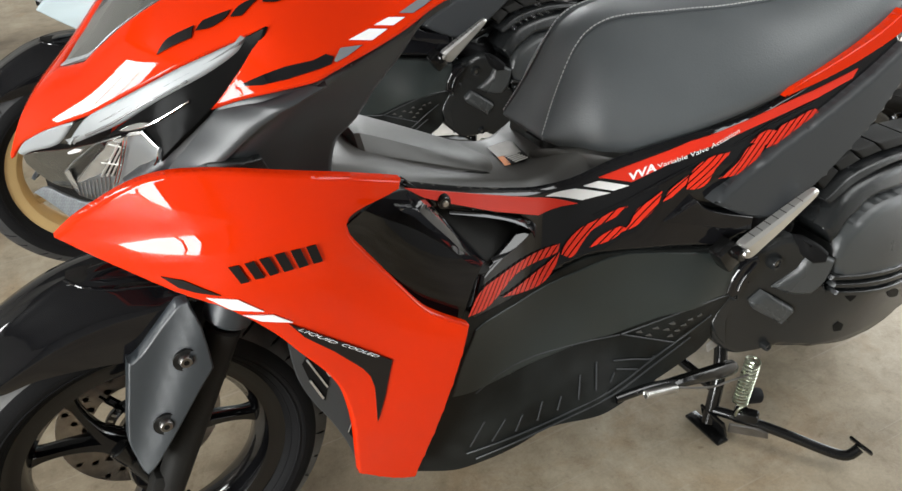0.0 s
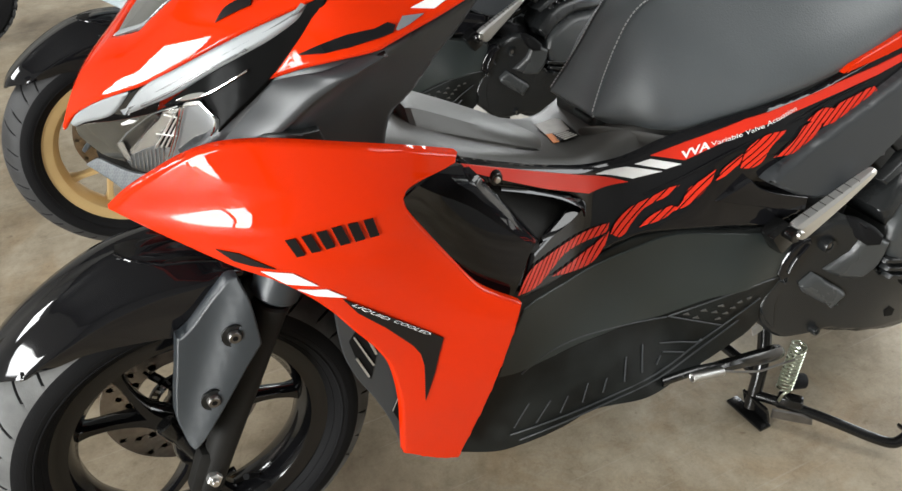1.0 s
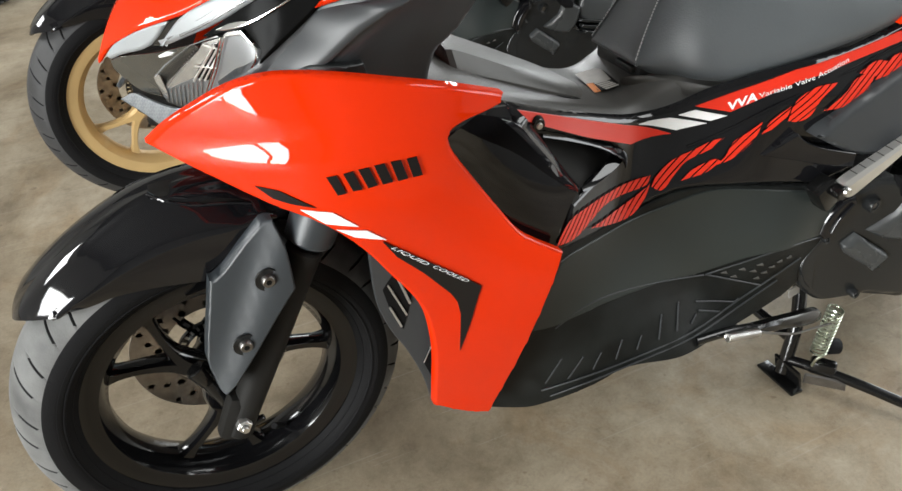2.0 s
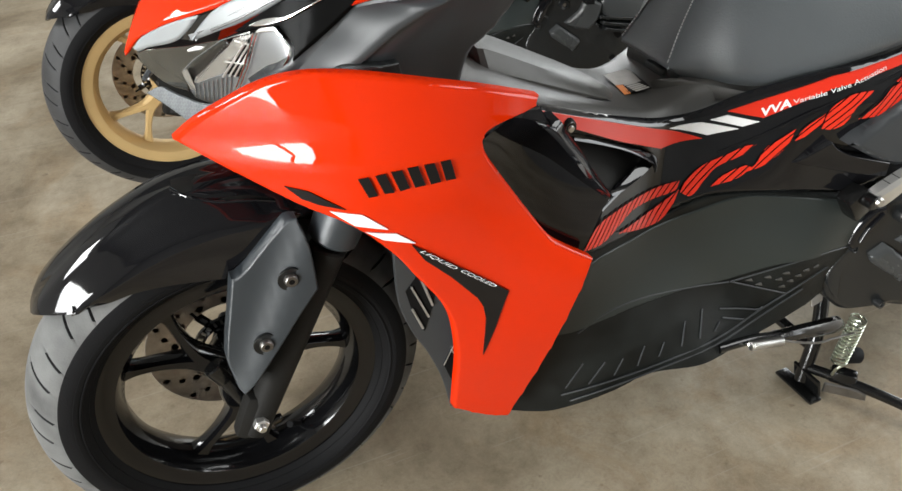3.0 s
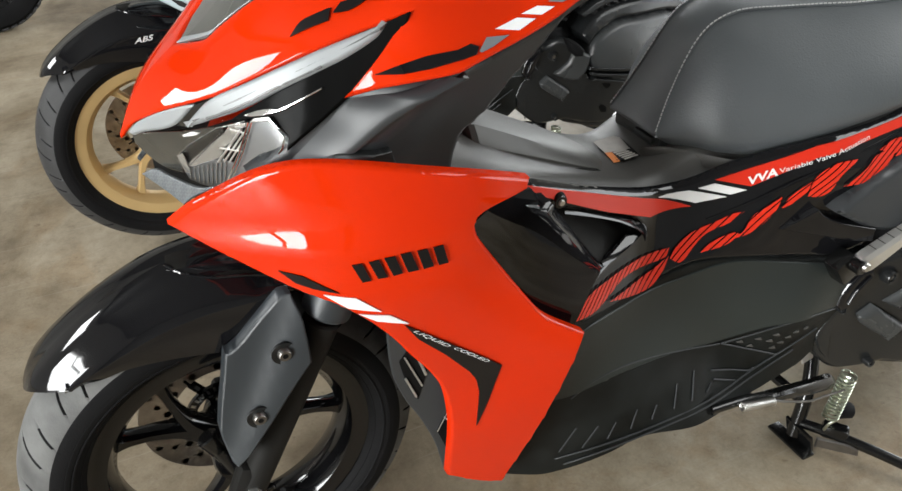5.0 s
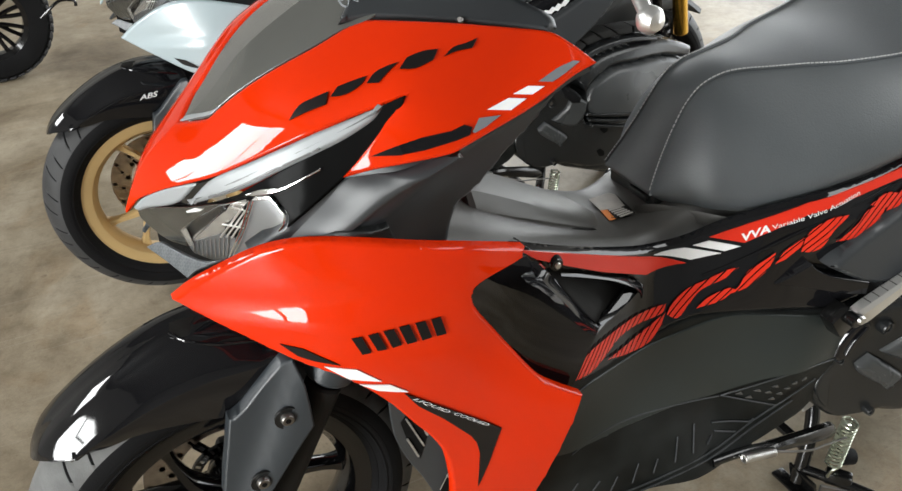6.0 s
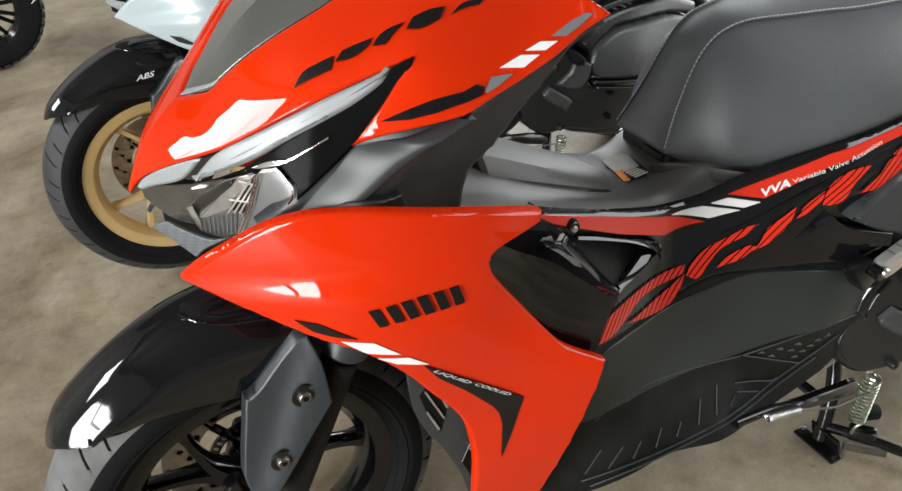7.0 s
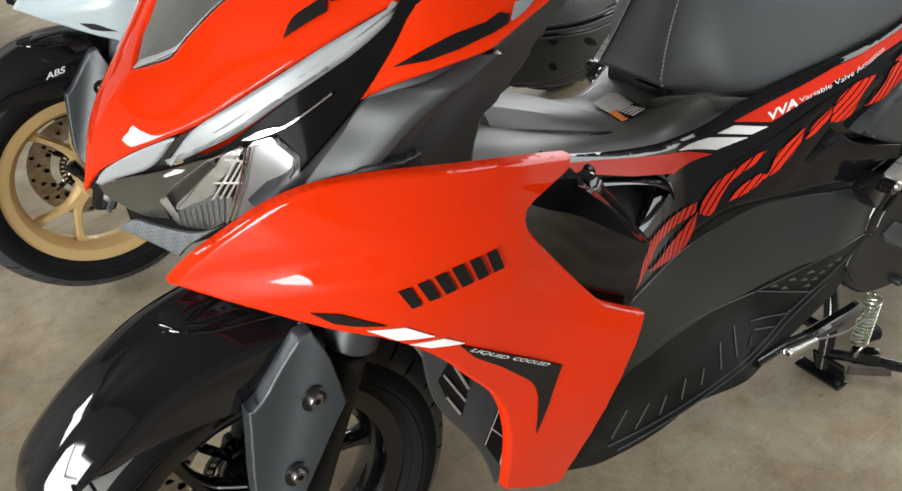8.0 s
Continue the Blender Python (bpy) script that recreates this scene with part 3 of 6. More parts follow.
def drilled_disc(ro, ri, y0, y1, sectors=40, rows=3):
    """A flat ring with real round holes, one in each sector, stepping outwards row by row."""
    bm = bmesh.new()
    rim = ((0, 0), (0.5, 0), (1, 0), (1, 0.5), (1, 1), (0.5, 1), (0, 1), (0, 0.5))
    for y, flip in ((y0, False), (y1, True)):
        for k in range(sectors):
            for row in range(rows):
                r0, r1 = ri + (ro - ri) * row / rows, ri + (ro - ri) * (row + 1) / rows

                def at(u, v):
                    a, r = 2 * math.pi * (k + u) / sectors, r0 + (r1 - r0) * v
                    return Vector((r * math.cos(a), y, r * math.sin(a)))
                outer = [bm.verts.new(at(u, v)) for u, v in rim]
                if (k + row) % 3:
                    bm.faces.new(outer[::-1] if flip else outer)
                    continue
                mid = at(0.5, 0.5)
                e = (at(0.5, 1) - at(0.5, 0)).normalized()
                f = Vector((-e.z, 0, e.x))
                r = 0.0046 if row else 0.0058
                inner = [bm.verts.new(mid + r * (e * (2 * v - 1) - f * (2 * u - 1)).normalized()) for u, v in rim]
                for n in range(8):
                    q = (outer[n], outer[(n + 1) % 8], inner[(n + 1) % 8], inner[n])
                    bm.faces.new(q[::-1] if flip else q)
                if not flip:
                    deep = [bm.verts.new(v.co + Vector((0, y1 - y0, 0))) for v in inner]
                    for n in range(8):
                        bm.faces.new((inner[n], inner[(n + 1) % 8], deep[(n + 1) % 8], deep[n]))
    bmesh.ops.remove_doubles(bm, verts=bm.verts[:], dist=1e-5)
    lathe([(ro, y0), (ro + 0.0006, y0 + 0.0006), (ro + 0.0006, y1 - 0.0006), (ro, y1)], 80, bm, closed=False)
    return bm


def wheel(name, parent, at, radius, width, rim_mat, label, spokes=3, disc=True, phase=0.0, tread=RUBBER_WORN, valve=-40.0):
    """A cast wheel: rim, hub, spokes, grooved tyre, valve and drilled brake disc; its axle lies along y."""
    at = Vector(at)
    m = Matrix.Translation(at)
    hw, rr = width / 2, 0.178
    rim = [(rr + 0.012, -0.040), (rr + 0.013, -0.036), (rr - 0.004, -0.031), (rr - 0.014, -0.012), (rr - 0.016, 0.012), (rr - 0.004, 0.031), (rr + 0.013, 0.036),
           (rr + 0.012, 0.040), (rr + 0.004, 0.041), (rr - 0.012, 0.036), (rr - 0.024, 0.014), (rr - 0.026, -0.014), (rr - 0.012, -0.036), (rr + 0.004, -0.041)]
    root = part(name, lathe(rim, 96), rim_mat, parent, label)
    root.matrix_local = m
    part("hub", lathe([(0.012, -0.055), (0.030, -0.055), (0.034, -0.045), (0.036, 0.045), (0.030, 0.055), (0.012, 0.055)], 40), rim_mat, root)
    for k in range(spokes):
        a = radians(phase + 360 / spokes * k)
        ring = ((1, -0.6), (1, 0.6), (0.55, 1), (-0.55, 1), (-1, 0.6), (-1, -0.6), (-0.55, -1), (0.55, -1))
        bm = bmesh.new()
        for fork in (-1, 1):
            secs = []
            for r, da, wz, wy in ((0.026, 0, 0.018, 0.024), (0.055, 2, 0.014, 0.020), (0.078, 6, 0.010, 0.016), (0.11, 13, 0.0075, 0.013), (0.14, 18, 0.0085, 0.013), (0.161, 20.5, 0.017, 0.017)):
                c, d = a + radians(fork * da), Vector((0, 0, 0))
                u, v = Vector((math.cos(c), 0, math.sin(c))), Vector((-math.sin(c), 0, math.cos(c)))
                secs.append([u * r + v * wz * q + Vector((0, wy * p, 0)) for p, q in ring])
            loft(secs, bm, fine=3)
        part("spoke", bm, rim_mat, root)
    # tyre: a round crown with slanted tread grooves
    n, seg = 34, 720
    bm = bmesh.new()
    prof = []
    for i in range(n + 1):
        s = -1 + 2 * i / n
        ang = s * radians(112)
        y = hw * math.sin(ang) * (1.0 if abs(ang) < radians(90) else 1.0)
        z = radius - (radius - rr - 0.010) * (1 - math.cos(ang)) / (1 - math.cos(radians(112)))
        if abs(ang) > radians(90):
            y = math.copysign(hw * (0.92 + 0.08 * math.sin(abs(ang))), ang) * (1 - 0.35 * (abs(ang) - radians(90)) / radians(22))
        prof.append((z, y, ang))
    rings, cuts, dark = [], [], []
    pitch = 2 * math.pi / 18
    for k in range(seg):
        a = 2 * math.pi * k / seg
        ring = []
        for r, y, ang in prof:
            t = abs(ang) / radians(70)
            cut = 0.0
            if 0.12 < t < 1.0:
                for off, lo, hi in ((0.0, 0.10, 0.84), (0.45, 0.42, 0.92)):
                    ph = (a + off * pitch + (0.5 * pitch if ang < 0 else 0)) % pitch
                    d = min(ph, pitch - ph) * radius
                    if lo < t < hi and d < 0.0021:
                        cut = 0.005
            cuts.append(cut > 0)
            b = a + 0.42 * pitch * min(t, 1.0)
            ring.append(bm.verts.new(((r - cut) * math.cos(b), y, (r - cut) * math.sin(b))))
        rings.append(ring)
    for k in range(seg):
        a, b = rings[k], rings[(k + 1) % seg]
        for i in range(n):
            bm.faces.new((a[i], a[i + 1], b[i + 1], b[i]))
            k2 = (k + 1) % seg
            dark.append(sum(cuts[j * (n + 1) + i + q] for j in (k, k2) for q in (0, 1)) > 1)
    bmesh.ops.recalc_face_normals(bm, faces=bm.faces[:])
    tyre = part("tyre", bm, RUBBER, root, "black tubeless tyre with dusty grooved tread", smooth=60)
    tyre.data.materials.append(tread)
    for f in tyre.data.polygons:
        y = f.center.y
        f.material_index = 1 if abs(y) < hw * 0.93 and f.center.x**2 + f.center.z**2 > (radius - 0.040) ** 2 and not dark[f.index] else 0
    for r, y in ((radius - 0.052, hw * 0.985), (radius - 0.060, hw * 0.975), (rr + 0.020, hw * 0.80)):
        part("moulded_ring", lathe([(r - 0.0022, y - 0.003), (r - 0.0008, y + 0.0008), (r + 0.0008, y + 0.0008), (r + 0.0022, y - 0.003)], 96, None, Matrix.Scale(-1, 4, (0, 1, 0))), RUBBER, tyre)
    a = radians(valve)
    d = Vector((math.cos(a), 0, math.sin(a)))
    bm = rod(d * (rr - 0.026) + Vector((0, -0.012, 0)), d * (rr - 0.052) + Vector((0, -0.03, 0)), 0.004, seg=10)
    rod(d * (rr - 0.050) + Vector((0, -0.0285, 0)), d * (rr - 0.068) + Vector((0, -0.042, 0)), 0.0052, seg=10, bm=bm)
    part("valve", bm, RUBBER, root)
    if disc:
        part("brake_disc", drilled_disc(0.117, 0.070, 0.062, 0.0665), DISC, root, "drilled steel brake disc", smooth=30)
        bm = bmesh.new()
        for k in range(5):
            a = radians(phase + 72 * k + 20)
            u, v = Vector((math.cos(a), 0, math.sin(a))), Vector((-math.sin(a), 0, math.cos(a)))
            tube([u * 0.03 + Vector((0, 0.058, 0)), u * 0.06 + v * 0.012 + Vector((0, 0.067, 0)), u * 0.08 + v * 0.016 + Vector((0, 0.068, 0))], 0.007, 8, bm)
        part("disc_carrier", bm, RIM_BLACK, root)
        ring = part("sensor_ring", lathe([(0.040, 0.050), (0.054, 0.050), (0.054, 0.056), (0.040, 0.056)], 60), BLACK_STEEL, root, "toothed speed sensor ring")
        for k in range(30):
            a = 2 * math.pi * k / 30
            part("tooth_gap", block((0.007, 0.0012, 0.0036), Matrix.Rotation(-a, 4, "Y") @ Matrix.Translation((0.0485, 0.0495, 0)), 0), STEEL, ring)
    return root


def front_end(root, pal):
    """Front wheel, fork, calliper and mudguard."""
    w = wheel("front_wheel", root, (-0.004, 0, 0.281), 0.268, 0.118, pal["rim"], pal["rim_label"], phase=pal["phase"], tread=pal["tread"], valve=pal["valve"])
    rake = Vector((0.52, 0, 1)).normalized()
    for s in (-1, 1):
        foot = Vector((0.0, 0.086 * s, 0.262))
        bm = rod(foot - rake * 0.02, foot + rake * 0.28, 0.020, 0.0235, 20)
        block((0.05, 0.03, 0.075), Matrix.Translation(foot + Vector((0, 0, 0.01))) @ Matrix.Rotation(radians(24), 4, "Y"), 0.012, bm)
        leg = part("fork_leg", bm, DUCT, root)
        nut = part("axle_nut", rod(foot + Vector((0.001, 0.016 * s, 0.010)), foot + Vector((0.001, 0.027 * s, 0.010)), 0.0105, seg=6, bevel=0.12), ALU, leg, "bright steel axle nut")
        part("axle_end", rod(foot + Vector((0.001, 0.026 * s, 0.010)), foot + Vector((0.001, 0.034 * s, 0.010)), 0.0062, 0.0052, 14), STEEL, nut)
        part("pinch_bolt", rod(foot + Vector((0.012, 0.004 * s, -0.010)), foot + Vector((0.030, 0.006 * s, -0.004)), 0.006, 0.005, 12), BLACK_STEEL, leg)
        part("fork_tube", rod(foot + rake * 0.29, foot + rake * 0.50, 0.0165, seg=20), STEEL, leg)
        part("dust_seal", rod(foot + rake * 0.288, foot + rake * 0.348, 0.031, 0.0335, 24), FORK_GREY, leg, "slate-grey plastic dust seal")
    pair("fork_cover", FORK_GREY, root, "slate-grey satin plastic fork cover", FORK_SKIN, [(0.008, 0.502), (-0.004, 0.458), (-0.020, 0.398), (-0.018, 0.374), (-0.015, 0.354), (-0.010, 0.347), (0.006, 0.362), (0.075, 0.450), (0.101, 0.481), (0.101, 0.536), (0.094, 0.569), (0.082, 0.567), (0.031, 0.516), (0.014, 0.503)], thick=0.02, edge=0.004, steps=2, cell=0.012)
    for x, z in ((0.072, 0.499), (0.028, 0.417)):
        c = FORK_SKIN.at(x, z)
        part("bolt_recess", lathe([(0.0002, -0.0006), (0.014, -0.0006), (0.0155, -0.0016), (0.0155, 0.002), (0.0002, 0.002)], 24, None, Matrix.Translation(c), closed=False), BLACK_MATT, root)
        bm = rod(c + Vector((0, 0.002, 0)), c + Vector((0, -0.007, 0)), 0.009, 0.008, 20)
        bolt = part("cover_bolt", bm, DARK_STEEL, root, "domed steel socket bolt")
        # a dark disc on the head gives the shade of the hex hole
        part("socket", rod(c + Vector((0, -0.0066, 0)), c + Vector((0, -0.0074, 0)), 0.0038, seg=6, bevel=0), GROOVE, bolt)
    bm = tube([(-0.032, -0.052, 0.335), (-0.020, -0.060, 0.305), (-0.004, -0.072, 0.275)], 0.011, 14)
    rod((-0.038, -0.050, 0.345), (-0.026, -0.056, 0.320), 0.015, 0.013, 16, bm)
    part("speed_sensor", bm, BLACK_STEEL, root, "black enamelled speed sensor housing")
    part("brake_hose", tube([(0.02, 0.075, 0.36), (-0.02, 0.082, 0.42), (0.03, 0.085, 0.50), (0.08, 0.08, 0.58)], 0.005, 8), RUBBER, root)
    bm = block((0.06, 0.045, 0.10), Matrix.Translation((0.075, 0.085, 0.36)) @ Matrix.Rotation(radians(25), 4, "Y"), 0.014)
    part("brake_caliper", bm, BLACK_STEEL, root, "black front brake caliper")
    # mudguard: a narrow crown between two ridges, broad shoulders down to a crease, upright sides below it; the nose runs out to a rounded point
    secs = []
    for deg, lag, ridge, crease, low, w in (
            (53, 11, 0.2890, 0.2655, 0.2650, 0.062), (55, 10, 0.2930, 0.2648, 0.2602, 0.063), (57.5, 8.5, 0.2945, 0.2632, 0.2560, 0.064), (61, 6.5, 0.2958, 0.2620, 0.2465, 0.066), (67.5, 4, 0.2990, 0.2615, 0.2375, 0.068), (75, 2, 0.3050, 0.2640, 0.2255, 0.070),
            (83, 0.5, 0.3135, 0.2680, 0.2155, 0.072), (92, 0, 0.3195, 0.2730, 0.2085, 0.074), (100, 0, 0.3220, 0.2780, 0.2055, 0.076), (104.5, 0, 0.3215, 0.2830, 0.2320, 0.076), (110, 0, 0.3190, 0.2950, 0.2820, 0.075), (125, 0, 0.3130, 0.2960, 0.2880, 0.068), (140, 0, 0.3050, 0.2920, 0.2860, 0.060)):
        half = [(low, w - 0.006), ((low + crease) / 2, w - 0.0018), (crease - 0.002, w - 0.0003), (crease + 0.0015, w - 0.0012)]
        for f in (0.2, 0.4, 0.6, 0.75, 0.88):
            g = f / 0.72 if f < 0.72 else (1 - f) / 0.28
            half.append((crease + (ridge - crease) * (f + 0.22 * g), w + (0.0135 - w) * f + 0.006 * g))
        half += [(ridge, 0.0125), (ridge - 0.0004, 0.007)]
        ring = [(r, -y) for r, y in half] + [(ridge - 0.0006, 0)] + [(r, y) for r, y in half[::-1]]
        sec = []
        for r, y in ring:
            a = radians(deg - lag * max(0, 1 - (y / w) ** 2))
            sec.append((-0.004 - r * math.cos(a), y, 0.281 + r * math.sin(a)))
        secs.append(sec)
    bm = loft(secs, closed=False, cap=False, fine=4)
    bmesh.ops.solidify(bm, geom=bm.faces[:], thickness=0.004)
    fender = part("mudguard", bm, BLACK_GLOSS, root, "black gloss front mudguard", smooth=50)
    rim = [(-0.030, -0.018, 0.5985), (-0.0148, -0.035, 0.5930), (0.0115, -0.047, 0.5860), (0.0350, -0.052, 0.5825), (0.0564, -0.054, 0.5790), (0.080, -0.056, 0.572)]
    part("scoop_rim", tube(rim, 0.0022, 8), BLACK_GLOSS, fender, "raised rim of the mudguard scoop")
    scoop = [[(x, y + 0.002, z + 0.0012), (x + 0.001, y * 0.8, z + 0.0075 * h), (x + 0.002, y * 0.5, z + 0.0105 * h), (x + 0.003, 0.0, z + 0.0125 * h)] for (x, y, z), h in zip(rim, (0.1, 0.6, 1, 1, 1, 1))]
    part("scoop", loft(scoop, closed=False, cap=False, fine=3), DUCT, fender, "matt black scoop behind the fork")
    if pal["abs"]:
        skin = Skin("side", [(0.0, -0.0735, 0.53), (0.06, -0.0735, 0.53), (0.0, -0.0735, 0.56)], flat=True)
        lettering("lettering", "ABS", VINYL_WHITE, fender, skin, (-0.013, 0.535), (0.030, 0.538), 0.011, lift=0.002, slant=0.4, bold=0.02)
    return w


def hatched(name, mat, parent, skin, outline, slope=0.92, pitch=0.0072, fill=0.78):
    """A shape made of slanting stripes."""
    bm = bmesh.new()
    bm.faces.new([bm.verts.new((p[0], p[1], 0)) for p in rounded(outline, 4, 70)])
    d = Vector((1, slope, 0)).normalized()
    nrm = Vector((-d.y, d.x, 0))
    ts = [v.co.dot(nrm) for v in bm.verts]
    k0, k1 = int(min(ts) / pitch) - 1, int(max(ts) / pitch) + 1
    for k in range(k0, k1 + 1):
        for off in (0, fill):
            bmesh.ops.bisect_plane(bm, geom=bm.verts[:] + bm.edges[:] + bm.faces[:], plane_co=nrm * (k + off) * pitch, plane_no=nrm)
    gone = [f for f in bm.faces if (f.calc_center_median().dot(nrm) / pitch) % 1.0 > fill]
    bmesh.ops.delete(bm, geom=gone, context="FACES")
    us = [v.co.x for v in bm.verts]
    for k in range(1, 12):
        c = min(us) + (max(us) - min(us)) * k / 12
        bmesh.ops.bisect_plane(bm, geom=bm.verts[:] + bm.edges[:] + bm.faces[:], plane_co=(c, 0, 0), plane_no=(1, 0, 0))
    for v in bm.verts:
        v.co = skin.at(v.co.x, v.co.y, 0.0036)
    bmesh.ops.triangulate(bm, faces=bm.faces[:])
    return part(name, bm, mat, parent, smooth=0)


def bevel_strip(edge, widths, side, facing=(0.07, -0.68, 0.72), thick=0.003, turn=1):
    """A narrow bevelled strip along an edge, all of it facing one way."""
    n, secs = Vector(facing).normalized(), []
    for k, (p, w) in enumerate(zip(edge, widths)):
        d = (edge[min(k + 1, len(edge) - 1)] - edge[max(k - 1, 0)]).normalized()
        c = n.cross(d).normalized() * w * turn
        ring = [p - n * thick, p, p + c * 0.5 + n * 0.0006, p + c, p + c - n * thick]
        secs.append([(q.x, q.y if side > 0 else -q.y - 0.058, q.z) for q in ring])
    return loft(secs, fine=3)


def body(root, pal):
    """Fairings, cowl, lamps, screen, shield, tunnel and side covers."""
    near = pair("side_fairing", pal["paint"], root, pal["fairing_label"], SIDE_SKIN, [(-0.017, 0.714), (0.006, 0.737), (0.036, 0.760), (0.061, 0.776), (0.086, 0.786), (0.114, 0.790), (0.155, 0.787), (0.205, 0.776), (0.262, 0.758), (0.329, 0.730), (0.324, 0.721), (0.308, 0.719), (0.278, 0.719), (0.259, 0.716), (0.253, 0.710), (0.255, 0.698), (0.273, 0.667), (0.306, 0.614), (0.330, 0.578), (0.346, 0.563), (0.381, 0.539), (0.329, 0.211), (0.293, 0.224), (0.249, 0.254), (0.246, 0.308), (0.242, 0.382), (0.236, 0.432), (0.228, 0.468), (0.212, 0.505), (0.188, 0.545), (0.166, 0.583), (0.138, 0.619), (0.113, 0.640), (0.089, 0.652), (0.062, 0.667), (0.040, 0.680), (0.019, 0.692), (-0.001, 0.704)], thick=0.014, edge=0.0055, cell=0.0085)
    for m in (False, True):
        part("inner_duct", sheet(SIDE_SKIN, [(0.2593, 0.6957), (0.2839, 0.7027), (0.3118, 0.7078), (0.3413, 0.7046), (0.3645, 0.6708), (0.4034, 0.6065), (0.4142, 0.5945), (0.4023, 0.5777), (0.3794, 0.5269), (0.3587, 0.5331), (0.3201, 0.5897), (0.2594, 0.6800)], lift=-0.026, thick=0.004, edge=0.0, mirror=m), BLACK_GLOSS, root, "black gloss duct panel inside the fairing")
    for m in (1, -1):
        secs = []
        for a, b in zip([(0.2953, 0.7421), (0.3003, 0.7283), (0.3279, 0.6982), (0.3582, 0.6595), (0.3849, 0.6229), (0.4085, 0.5965)], [(0.3652, 0.6893), (0.3764, 0.6671), (0.3961, 0.6402), (0.4215, 0.6040), (0.4436, 0.5729), (0.4456, 0.5663)]):
            p, q = FIN_SKIN.at(*a), FIN_SKIN.at(*b, -0.010)
            ring = [p.lerp(q, f) + Vector((0.002, -0.006, 0.004)) * math.sin(math.pi * f) for f in (0, 0.15, 0.35, 0.6, 0.8, 0.93, 1)] + [q + Vector((0, 0.014, 0)), p + Vector((0, 0.014, 0))]
            secs.append([(v.x, v.y * m, v.z) for v in ring])
        part("duct_fin", loft(secs[1:], fine=4), BLACK_GLOSS, root, "black gloss fin at the duct", smooth=60)
        edge = [FIN_SKIN.at(u, v, 0.004) for u, v in ((0.330, 0.716), (0.3290, 0.706), (0.3411, 0.6887), (0.3666, 0.6553), (0.3876, 0.6264), (0.4171, 0.5900))]
        part("fin_edge", bevel_strip(edge, (0.007, 0.0135, 0.0147, 0.0125, 0.0092, 0.0065), m), BLACK_GLOSS, root, "bevelled gloss edge of the duct fin", smooth=60)
    pair("inner_panel", DUCT, root, "matt black panel behind the duct", PANEL_SKIN, [(0.400, 0.633), (0.453, 0.602), (0.554, 0.554), (0.582, 0.536), (0.563, 0.533), (0.515, 0.529), (0.456, 0.529), (0.435, 0.544), (0.410, 0.596)], thick=0.006, edge=0.004, cell=0.02)
    shroud = pair("radiator_shroud", GREY_MATT, root, "dark grey slotted radiator shroud", SHROUD_SKIN, [(0.1948, 0.5112), (0.2140, 0.4827), (0.2492, 0.4490), (0.2679, 0.4087), (0.2820, 0.3580), (0.2823, 0.2879), (0.2776, 0.2255), (0.2652, 0.2009), (0.2527, 0.2678), (0.2336, 0.3250), (0.2135, 0.3699), (0.1991, 0.4231)], thick=0.004, edge=0.003)
    # the shade inside the slots, laid on as dark sheets
    for slot in ([(0.2075, 0.4432), (0.2236, 0.4726), (0.2461, 0.4502), (0.2392, 0.4102), (0.2298, 0.3685), (0.2158, 0.4007)], [(0.2742, 0.3622), (0.2815, 0.3340), (0.2797, 0.2868), (0.2713, 0.2431), (0.2536, 0.2993)]):
        part("slot", sheet(SHROUD_SKIN, slot, lift=0.001, thick=0.001, edge=0, steps=1), GROOVE, shroud)
    # pale bars draw the bright gaps between the black louvres
    for r, a, b in ((0.0014, (0.2138, 0.4520), (0.2342, 0.3968)), (0.0018, (0.2262, 0.4622), (0.2391, 0.4172)), (0.0014, (0.2344, 0.4661), (0.2467, 0.4377)), (0.0016, (0.2139, 0.4133), (0.2269, 0.3762)), (0.0008, (0.2535, 0.3001), (0.2734, 0.3597)), (0.0010, (0.2622, 0.3295), (0.2762, 0.3038)), (0.0016, (0.2712, 0.2491), (0.2767, 0.2795))):
        part("bright_slit", tube([SHROUD_SKIN.at(*a, 0.003), SHROUD_SKIN.at(*b, 0.003)], r, 6), ALU, shroud)
    decal("black_flash", VINYL_BLACK, near, SIDE_SKIN, [(0.068, 0.680), (0.087, 0.677), (0.117, 0.658), (0.095, 0.662), (0.081, 0.667)])
    if pal["marks"]:
        decal("hook_stripe", VINYL_BLACK, near, SIDE_SKIN, [(0.177, 0.605), (0.288, 0.507), (0.280, 0.445), (0.270, 0.390), (0.268, 0.460), (0.263, 0.483), (0.254, 0.501), (0.222, 0.544), (0.192, 0.578)], "black hooked stripe")
        decal("white_bar", VINYL_WHITE, near, SIDE_SKIN, [(0.103, 0.655), (0.131, 0.652), (0.154, 0.631), (0.124, 0.637)])
        decal("white_bar", VINYL_WHITE, near, SIDE_SKIN, [(0.133, 0.628), (0.162, 0.624), (0.181, 0.607), (0.150, 0.616)])
        for word, a, b in (("LIQUID", (0.1844, 0.5952), (0.2237, 0.5583)), ("COOLED", (0.2295, 0.5542), (0.2700, 0.5188))):
            lettering("lettering", word, VINYL_WHITE, near, SIDE_SKIN, a, b, 0.0044, lift=0.0045, slant=0.35)
